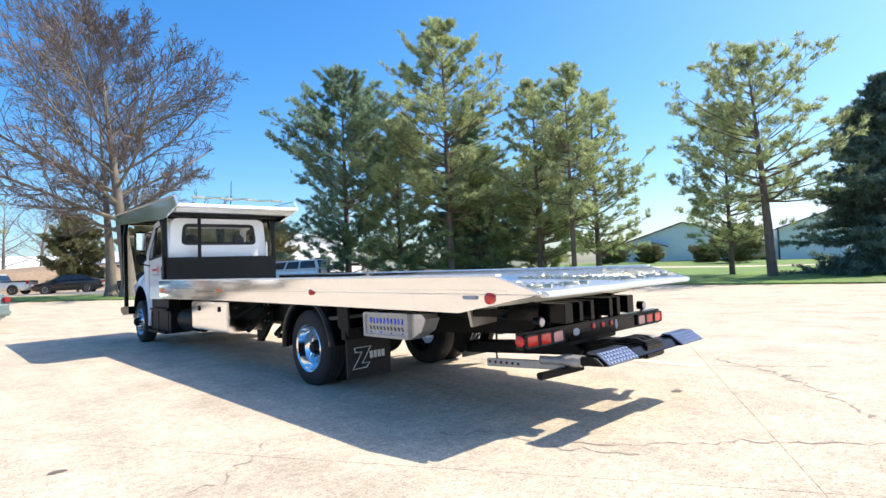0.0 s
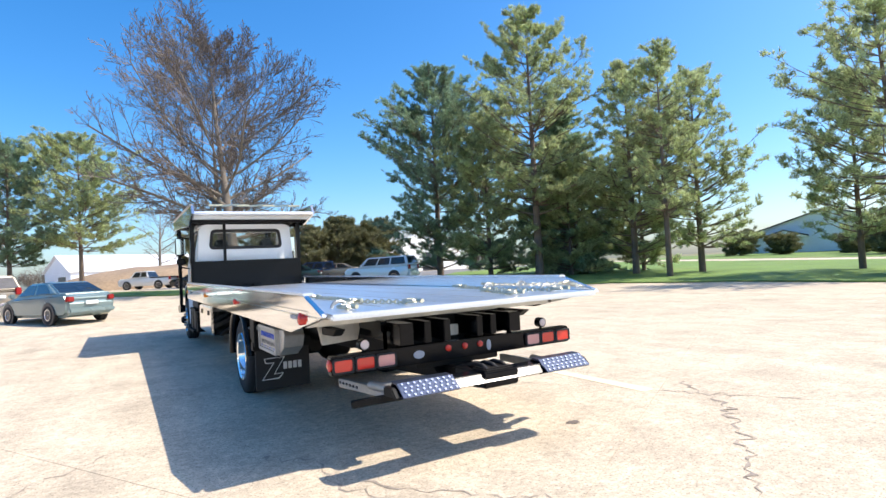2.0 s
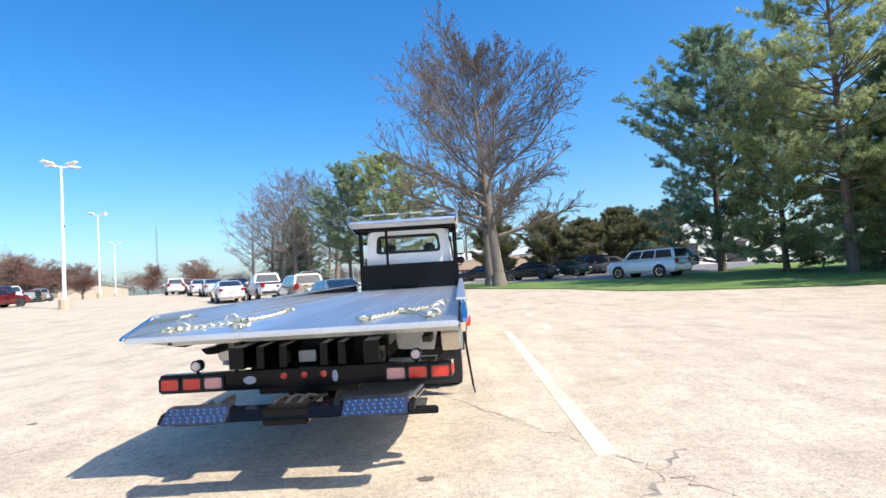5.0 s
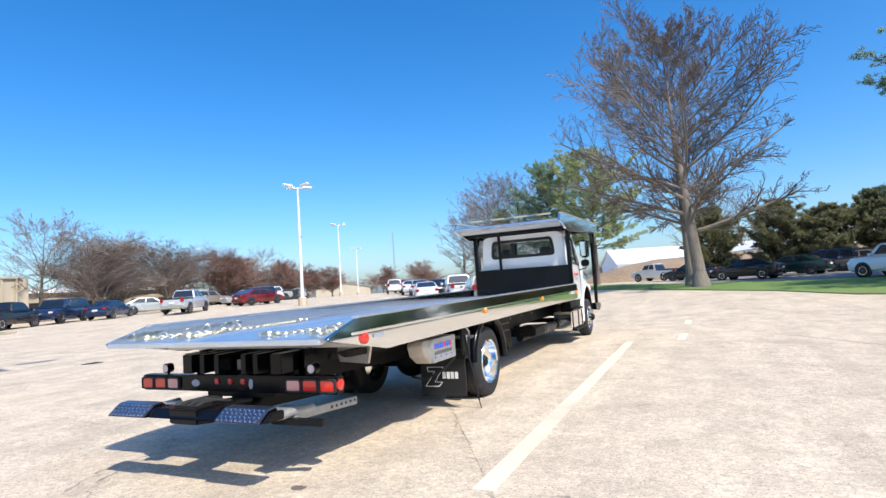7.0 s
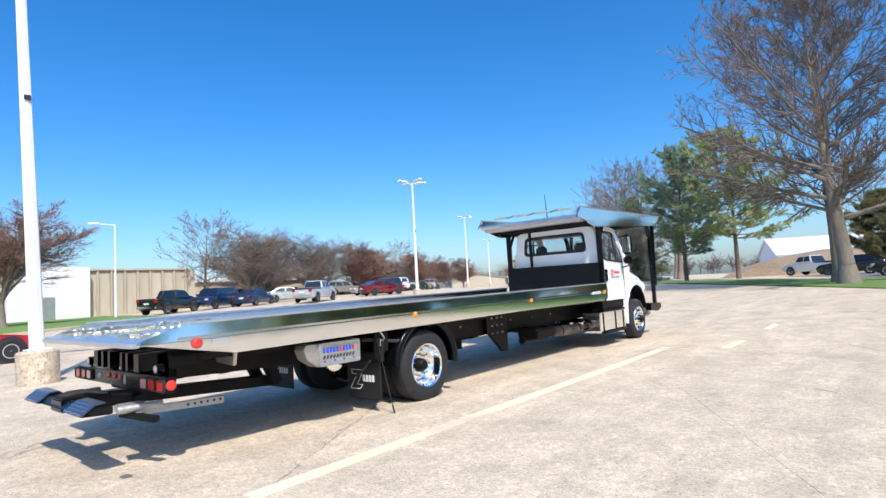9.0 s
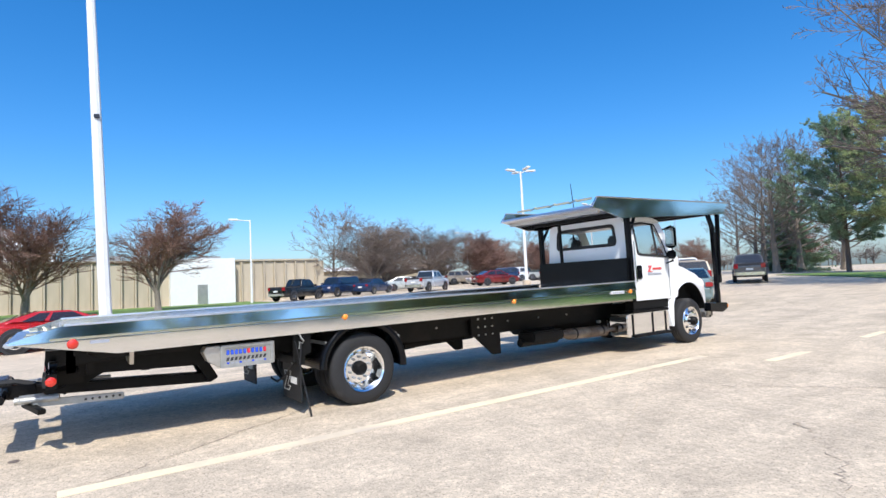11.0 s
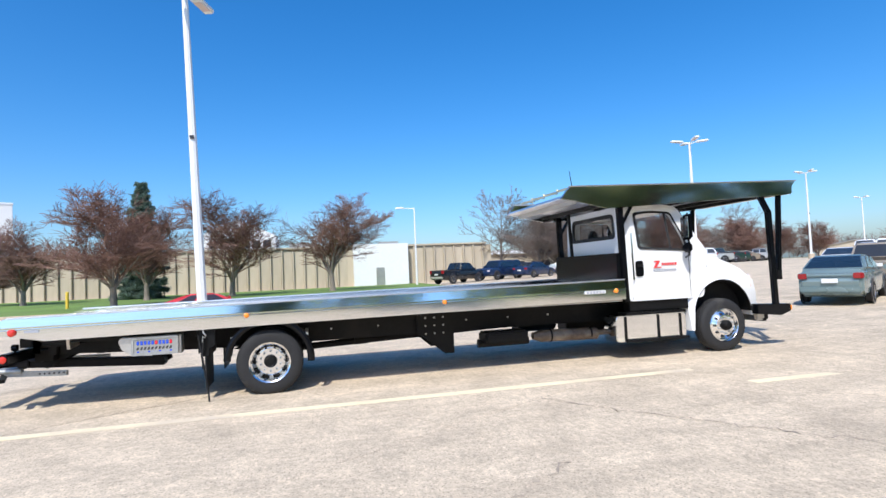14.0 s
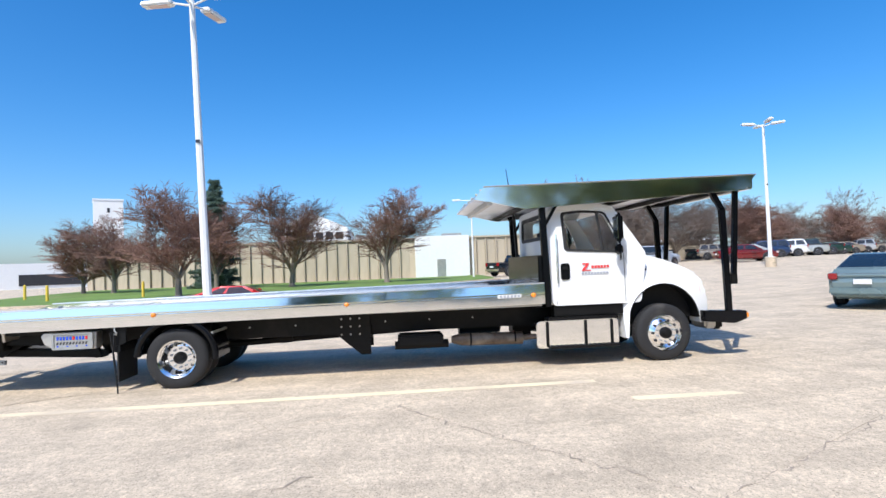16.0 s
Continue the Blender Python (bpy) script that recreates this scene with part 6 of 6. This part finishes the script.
def truck_wheel(x, y, s, deep, label, R=0.472, zc=0.465):
    """A wheel of the truck: tyre, polished rim with hand holes, hub and nuts. s: outward side."""
    W = 0.27
    b = B()
    o, i = x, x - s * W
    lathe(b, [(i, R * 0.60), (i, R * 0.86), (i + s * 0.03, R * 0.97), (i + s * 0.05, R), (o - s * 0.05, R), (o - s * 0.025, R * 0.97), (o - s * 0.005, R * 0.86), (o, R * 0.72), (o - s * 0.012, R * 0.62)], (0, y, zc), "x", 48, False)
    t = part("wheel", b, RUBBER, truck, label, smooth=40)
    for k in range(3):
        b = B()
        lathe(b, [(o - s * (0.085 + 0.05 * k), R + 0.001), (o - s * (0.089 + 0.05 * k), R + 0.002), (o - s * (0.093 + 0.05 * k), R + 0.001)], (0, y, zc), "x", 48, False)
        part("tread_groove", b, DARK, t)
    r = R * 0.62
    b = B()
    if deep:
        lathe(b, [(o - s * 0.015, r + 0.01), (o + s * 0.002, r), (o - s * 0.012, r * 0.93), (o - s * 0.09, r * 0.90), (o - s * 0.125, r * 0.84), (o - s * 0.165, r * 0.68), (o - s * 0.155, r * 0.64), (o - s * 0.155, r * 0.36), (o - s * 0.15, 0.001)], (0, y, zc), "x", 48, False)
    else:
        lathe(b, [(o - s * 0.015, r + 0.01), (o + s * 0.002, r), (o - s * 0.02, r * 0.93), (o - s * 0.05, r * 0.90), (o - s * 0.02, r * 0.72), (o + s * 0.015, r * 0.62), (o + s * 0.02, r * 0.36), (o + s * 0.02, 0.001)], (0, y, zc), "x", 48, False)
    rim = part("rim", b, CHROME, t, "polished aluminium rim", smooth=40)
    face = o - s * (0.152 if deep else 0.0)
    for k in range(10):
        a = 2 * math.pi * k / 10
        b = B()
        q = 0.74 if deep else 0.70
        c = Vector((face - s * (0.012 if deep else 0.0), y + r * q * math.cos(a), zc + r * q * math.sin(a)))
        rod(b, c - Vector((s * 0.03, 0, 0)), c + Vector((s * 0.012, 0, 0)), 0.019 if deep else 0.022, n=12)
        part("hand_hole", b, DARK, rim)
        a += 0.3
        b = B()
        c = Vector((face + s * (0.0 if deep else 0.018), y + r * 0.50 * math.cos(a), zc + r * 0.50 * math.sin(a)))
        rod(b, c, c + Vector((s * 0.035, 0, 0)), 0.016, n=6)
        part("lug_nut", b, GREY_STEEL, rim)
    b = B()
    k = face + s * (0.0 if deep else 0.015)
    lathe(b, [(k, r * 0.33), (k + s * 0.06, r * 0.30), (k + s * 0.10, r * 0.20), (k + s * 0.105, 0.001)], (0, y, zc), "x", 24)
    part("hub", b, FRAME, rim, smooth=40)


for s in (-1, 1):
    truck_wheel(s * 1.205, 0, s, True, "outer rear dual wheel with deep polished rim", 0.462, 0.445)
    truck_wheel(s * 0.88, 0, s, True, "inner rear dual wheel", 0.462, 0.445)
    truck_wheel(s * 1.15, 7.75, s, False, "front wheel with polished rim")
    # quarter fender over the duals
    b = B()
    arc = [radians(a) for a in range(-4, 185, 9)]
    prism(b, [(0.60 * math.cos(a), 0.47 + 0.60 * math.sin(a)) for a in arc] + [(0.575 * math.cos(a), 0.47 + 0.575 * math.sin(a)) for a in arc[::-1]], s * 0.58, s * 1.225, "x")
    fen = part("rear_fender", b, BLACK, truck, "black half-round rear fender", smooth=40)
    b = B()
    prism(b, [(0.612 * math.cos(a), 0.47 + 0.612 * math.sin(a)) for a in arc] + [(0.555 * math.cos(a), 0.47 + 0.555 * math.sin(a)) for a in arc[::-1]], s * 1.215, s * 1.24, "x")
    part("fender_lip", b, BLACK, fen, smooth=40)
    b = B()
    sweep(b, [Vector((s * 1.20, 0.575 * math.cos(a), 0.47 + 0.575 * math.sin(a))) for a in arc], 0.052, 10)
    part("rolled_edge", b, BLACK, fen, smooth=60)
    for y in (-0.5, 0.52):
        b = B()
        rod(b, (s * 0.5, y, 0.82), (s * 1.2, y, 0.82), 0.022, n=10)
        part("fender_bracket", b, GREY_STEEL, fen)
    # mud flap
    b = B()
    prism(b, [(-0.84, 0.15), (-0.84, 0.72), (-0.855, 0.72), (-0.865, 0.4), (-0.855, 0.15)], s * 0.60, s * 1.20, "x")
    flap = part("mud_flap", b, FLAP, truck, "black rubber mud flap with white logo")
    b = B()
    box(b, s * 0.58, s * 1.23, -0.90, -0.80, 0.60, 0.70, 0.006)
    part("flap_hanger", b, FRAME, flap)
    sx = lambda u: 0.90 * s + u
    Zs = [(-0.21, 0.50), (0.02, 0.50), (-0.10, 0.32), (0.0, 0.32), (-0.05, 0.26), (-0.24, 0.26), (-0.11, 0.44), (-0.20, 0.44)]
    b = B()
    outer = [(sx(u), z) for u, z in Zs]
    cx, cz = sum(p[0] for p in outer) / 8, sum(p[1] for p in outer) / 8
    inner = []
    for k in range(8):
        p0, p1, p2 = Vector(outer[k - 1]), Vector(outer[k]), Vector(outer[(k + 1) % 8])
        n = ((p1 - p0).normalized().orthogonal() + (p2 - p1).normalized().orthogonal())
        inner.append(tuple(p1 - n.normalized() * 0.013))
    ring(b, outer, inner, -0.868, -0.874, "y")
    logo = part("logo_outline", b, INK_WHITE, flap, "white outlined logo shape")
    for k in range(4):
        b = B()
        box(b, sx(0.0 + 0.055 * k), sx(0.04 + 0.055 * k), -0.874, -0.868, 0.36, 0.44)
        part("logo_bar", b, INK_WHITE, logo)
    # strobe box
    fy = lambda y: y if s < 0 else -1.19 + (y + 1.26) * 0.78
    b = B()
    prism(b, [(fy(-2.22), 0.870), (fy(-2.16), 0.760), (fy(-1.98), 0.670), (fy(-1.22), 0.670), (fy(-1.22), 0.920), (fy(-2.18), 0.920)], s * 1.20, s * 1.02, "x", 0.006)
    sbox = part("strobe_box", b, ALU_DULL, truck, "housing with warning strobes under the deck")
    b = B()
    box(b, s * 1.198, s * 1.225, fy(-1.98), fy(-1.28), 0.690, 0.910, 0.008)
    pan = part("strobe_panel", b, GREY_STEEL, sbox)
    for k in range(10):
        y = fy(-1.90 + 0.058 * k)
        b = B()
        box(b, s * 1.223, s * 1.231, y - 0.017, y + 0.017, 0.815, 0.870, 0.004)
        part("strobe", b, LEDR if s > 0 and k in (5, 9) else LEDB, pan)
        b = B()
        box(b, s * 1.223, s * 1.229, y - 0.014, y + 0.014, 0.715, 0.735, 0.003)
        part("strobe", b, LEDW if k % 3 else LEDB, pan)
        b = B()
        prism(b, [(y - 0.022, 0.750), (y + 0.004, 0.750), (y + 0.018, 0.787), (y - 0.008, 0.787)], s * 1.222, s * 1.228, "x")
        part("vent_slot", b, DARK, pan)
    b = B()
    ring(b, rpoly([(fy(-2.0), 0.675), (fy(-1.26), 0.675), (fy(-1.26), 0.925), (fy(-2.0), 0.925)], 0.02), rpoly([(fy(-1.965), 0.705), (fy(-1.295), 0.705), (fy(-1.295), 0.895), (fy(-1.965), 0.895)], 0.02), s * 1.20, s * 1.238, "x")
    part("panel_rim", b, GREY_STEEL, pan)
    b = B()
    prism(b, [(-0.94, 0.64), (-0.94, 0.97), (-0.72, 0.97), (-0.72, 0.74)], s * 1.22, s * 1.19, "x", 0.004)
    part("corner_gusset", b, FRAME, sbox)

b = B()
sweep(b, [(1.245, -0.87, 0.97), (1.275, -0.86, 0.93), (1.27, -0.83, 0.89), (1.255, -0.84, 0.86), (1.25, -0.87, 0.88), (1.25, -0.88, 0.80)], 0.010)
part("rail_hook", b, GREY_STEEL, truck, "bent steel hook on the rail", smooth=60)
b = B()
bar(b, (1.25, -0.93, 0.90), (1.27, -0.88, 0.62), 0.03, 0.008)
bar(b, (1.27, -0.86, 0.86), (1.27, -0.885, 0.62), 0.03, 0.008)
bar(b, (1.27, -0.885, 0.62), (1.33, -0.80, 0.10), 0.028, 0.008)
bar(b, (1.33, -0.80, 0.10), (1.35, -0.79, 0.004), 0.022, 0.012)
part("tie_strap", b, RUBBER, truck, "loose dark tie strap hanging to the ground")

# tail: light bar, boxed runners, wheel lift
b = B()
box(b, -1.147, 1.147, -3.335, -3.24, 0.66, 0.805, 0.008)
lbar = part("light_bar", b, BLACK, truck, "black tail-light bar")
for s in (-1, 1):
    for x, m in ((1.06, ORANGE), (0.885, ORANGE), (0.715, CLEAR)):
        b = B()
        prism(b, rpoly([(s * x - 0.072, 0.685), (s * x + 0.072, 0.685), (s * x + 0.072, 0.775), (s * x - 0.072, 0.775)], 0.02), -3.352, -3.33, "y", 0.004)
        lamp = part("tail_lamp", b, RED if m is ORANGE else PINK, lbar)
        b = B()
        ring(b, rpoly([(s * x - 0.082, 0.675), (s * x + 0.082, 0.675), (s * x + 0.082, 0.785), (s * x - 0.082, 0.785)], 0.02), rpoly([(s * x - 0.070, 0.687), (s * x + 0.070, 0.687), (s * x + 0.070, 0.773), (s * x - 0.070, 0.773)], 0.02), -3.358, -3.33, "y")
        part("lamp_bezel", b, RUBBER, lamp)
    b = B()
    lathe(b, [(s * 1.14, 0.045), (s * 1.155, 0.045), (s * 1.165, 0.02)], (0, -3.29, 0.735), "x", 16)
    part("end_lamp", b, RED, lbar)
    b = B()
    rod(b, (s * 0.87, -3.30, 0.86), (s * 0.87, -3.24, 0.86), 0.045, n=16)
    rod(b, (s * 0.87, -3.27, 0.80), (s * 0.87, -3.27, 0.83), 0.012, n=8)
    wl = part("work_lamp", b, BLACK, lbar)
    b = B()
    lathe(b, [(-3.306, 0.036), (-3.312, 0.03), (-3.314, 0.002)], (s * 0.87, 0, 0.86), "y", 16)
    part("work_lamp_lens", b, CLEAR, wl)
for x in (-0.16, 0.0, 0.15):
    b = B()
    lathe(b, [(-3.33, 0.026), (-3.345, 0.026), (-3.352, 0.014)], (x, 0, 0.755), "y", 14)
    part("marker_lamp", b, RED, lbar)
for x, m in ((-0.43, INK_GREY), (0.24, INK_GREY)):
    b = B()
    lathe(b, [(-3.33, 0.045), (-3.34, 0.045), (-3.342, 0.02)], (x, 0, 0.735), "y", 16)
    for v in b.verts:
        v.co.z = 0.735 + (v.co.z - 0.735) * (0.7 if x < 0 else 1.0)
        v.co.x = x + (v.co.x - x) * (1.1 if x < 0 else 0.5)
    part("badge", b, m, lbar, "small oval badge")
for x in (-0.53, -0.34, -0.16, 0.16, 0.30, 0.53):
    b = B()
    prism(b, [(-3.34, 0.82), (-3.34, 0.99), (-1.2, 1.0), (-1.2, 0.88)], x - (0.06 if abs(x) > 0.5 else 0.03), x + (0.06 if abs(x) > 0.5 else 0.03), "x", 0.004)
    part("tail_runner", b, BLACK, truck)
b = B()
box(b, -0.56, 0.56, -2.98, -2.90, 0.70, 0.99, 0.006)
box(b, -0.40, 0.40, -3.24, -3.0, 0.60, 0.76, 0.01)
part("tail_box", b, FRAME, truck)
b = B()
box(b, -0.09, 0.05, -3.17, -3.125, 0.83, 0.92, 0.006)
part("valve_plate", b, GREY_STEEL, truck)
for s in (-1, 1):
    b = B()
    box(b, s * 0.62, s * 0.60 + s * 0.02, -3.16, -3.08, 0.74, 0.97, 0.005)
    bar(b, (s * 0.62, -3.1, 0.96), (s * 0.62, -1.3, 0.99), 0.05, 0.09)
    part("runner_end", b, BLACK, truck)
    b = B()
    prism(b, [(-1.02 * 1, 0.985), (-0.62, 0.985), (-0.66, 0.82), (-0.98, 0.80)] if s < 0 else [(0.62, 0.985), (1.02, 0.985), (0.98, 0.80), (0.66, 0.82)], -2.62, -2.58, "y", 0.004)
    part("splash_plate", b, ALU_DULL, truck, "pale aluminium plate under the deck tail")
    b = B()
    prism(b, [(-3.0, 0.96), (-2.9, 0.90), (-1.0, 0.86), (-1.0, 0.96)], s * 0.98, s * 0.90, "x", 0.006)
    part("under_beam", b, FRAME, truck)
lift = None
b = B()
bar(b, (0, -3.55, 0.55), (0, -1.62, 0.44), 0.22, 0.12, 0.012)
lift = part("lift_boom", b, FRAME, truck, "black wheel-lift boom folded under the tail")
b = B()
bar(b, (0.2, -1.62, 0.42), (0.2, -1.82, 0.78), 0.10, 0.12, 0.01)
bar(b, (-0.2, -1.62, 0.42), (-0.2, -1.82, 0.78), 0.10, 0.12, 0.01)
box(b, -0.28, 0.28, -2.1, -1.5, 0.66, 0.88, 0.02)
bar(b, (0.16, -3.2, 0.50), (0.16, -2.75, 0.74), 0.07, 0.09, 0.01)
bar(b, (-0.16, -3.2, 0.50), (-0.16, -2.75, 0.74), 0.07, 0.09, 0.01)
bar(b, (0.25, -3.1, 0.78), (0.25, -1.4, 0.66), 0.06, 0.06, 0.01)
part("lift_link", b, FRAME, lift)
b = B()
prism(b, [(-3.86, 0.545), (-3.80, 0.61), (-3.66, 0.615), (-3.64, 0.53)], -0.44, 0.44, "x", 0.008)
box(b, -0.16, 0.16, -3.84, -3.42, 0.50, 0.62, 0.012)
xb = part("cross_bar", b, BLACK, lift)
b = B()
lathe(b, [(0.47, 0.10), (0.50, 0.12), (0.585, 0.12), (0.61, 0.09), (0.615, 0.02)], (0, -3.60, 0), "z", 24)
part("pivot", b, FRAME, lift, smooth=40)
b = B()
box(b, -0.13, 0.13, -3.82, -3.64, 0.60, 0.64, 0.01)
part("hose_plate", b, FRAME, lift)
for k in range(3):
    b = B()
    x = -0.10 + 0.09 * k
    sweep(b, [(x, -3.80, 0.625), (x + 0.01, -3.72, 0.65), (x + 0.02, -3.60, 0.65), (x + 0.05, -3.42, 0.60), (x + 0.06, -3.24, 0.58)], 0.017)
    part("hose", b, RUBBER, lift, smooth=60)
for s in (-1, 1):
    # a wedge-shaped step at each end of the cross bar
    b = B()
    prism(b, [(-3.88, 0.545), (-3.775, 0.622), (-3.68, 0.628), (-3.66, 0.53)], s * 0.40, s * 0.84, "x", 0.006)
    wedge = part("step_block", b, BLACK, xb)
    b = B()
    prism(b, [(-3.895, 0.556), (-3.785, 0.638), (-3.70, 0.644), (-3.70, 0.631), (-3.78, 0.624), (-3.884, 0.546)], s * 0.40, s * 0.845, "x", 0.003)
    tr = part("step_plate", b, TREAD, xb, "dark perforated step plate with bright studs")
    for i in range(9):
        for j in range(4):
            b = B()
            u = 0.425 + 0.047 * i + (0.012 if j % 2 else 0)
            y, z = -3.882 + 0.027 * j, 0.567 + 0.0201 * j
            rod(b, (s * u, y, z), (s * u, y - 0.005, z + 0.006), 0.0095, n=6)
            part("grip_stud", b, CHROME, tr)
    b = B()
    prism(b, [(-3.86, 0.55), (-3.79, 0.61), (-3.66, 0.61), (-3.66, 0.54)], s * 0.845, s * 0.89, "x", 0.008)
    part("end_cap", b, FRAME, xb)
    b = B()
    bar(b, (s * 0.76, -3.44, 0.50), (s * 0.85, -2.66, 0.475), 0.045, 0.07, 0.006)
    arm = part("wheel_arm", b, GREY_STEEL, lift, "grey drilled wheel-lift arm")
    for k in range(6):
        b = B()
        y = -3.0 + 0.06 * k
        x = 0.76 + 0.115 * (y + 3.44)
        rod(b, (s * (x + 0.02), y, 0.486), (s * (x + 0.030), y, 0.484), 0.013, n=8)
        part("pin_hole", b, DARK, arm)
    b = B()
    box(b, s * 0.60, s * 0.78, -3.56, -3.34, 0.50, 0.57, 0.012)
    rod(b, (s * 0.74, -3.58, 0.535), (s * 0.80, -3.22, 0.535), 0.036, n=14)
    part("arm_socket", b, GREY_STEEL, lift, smooth=40)
    b = B()
    bar(b, (s * 0.62, -3.50, 0.48), (s * 1.02, -3.36, 0.445), 0.07, 0.05, 0.006)
    part("lower_arm", b, FRAME, lift)
b = B()
pts = [(0.55, -1.0, 0.40), (0.7, -0.97, 0.36), (0.95, -0.93, 0.48), (1.1, -0.92, 0.62)]
sweep(b, pts, 0.014)
part("hose", b, RUBBER, truck)

joint_grid()
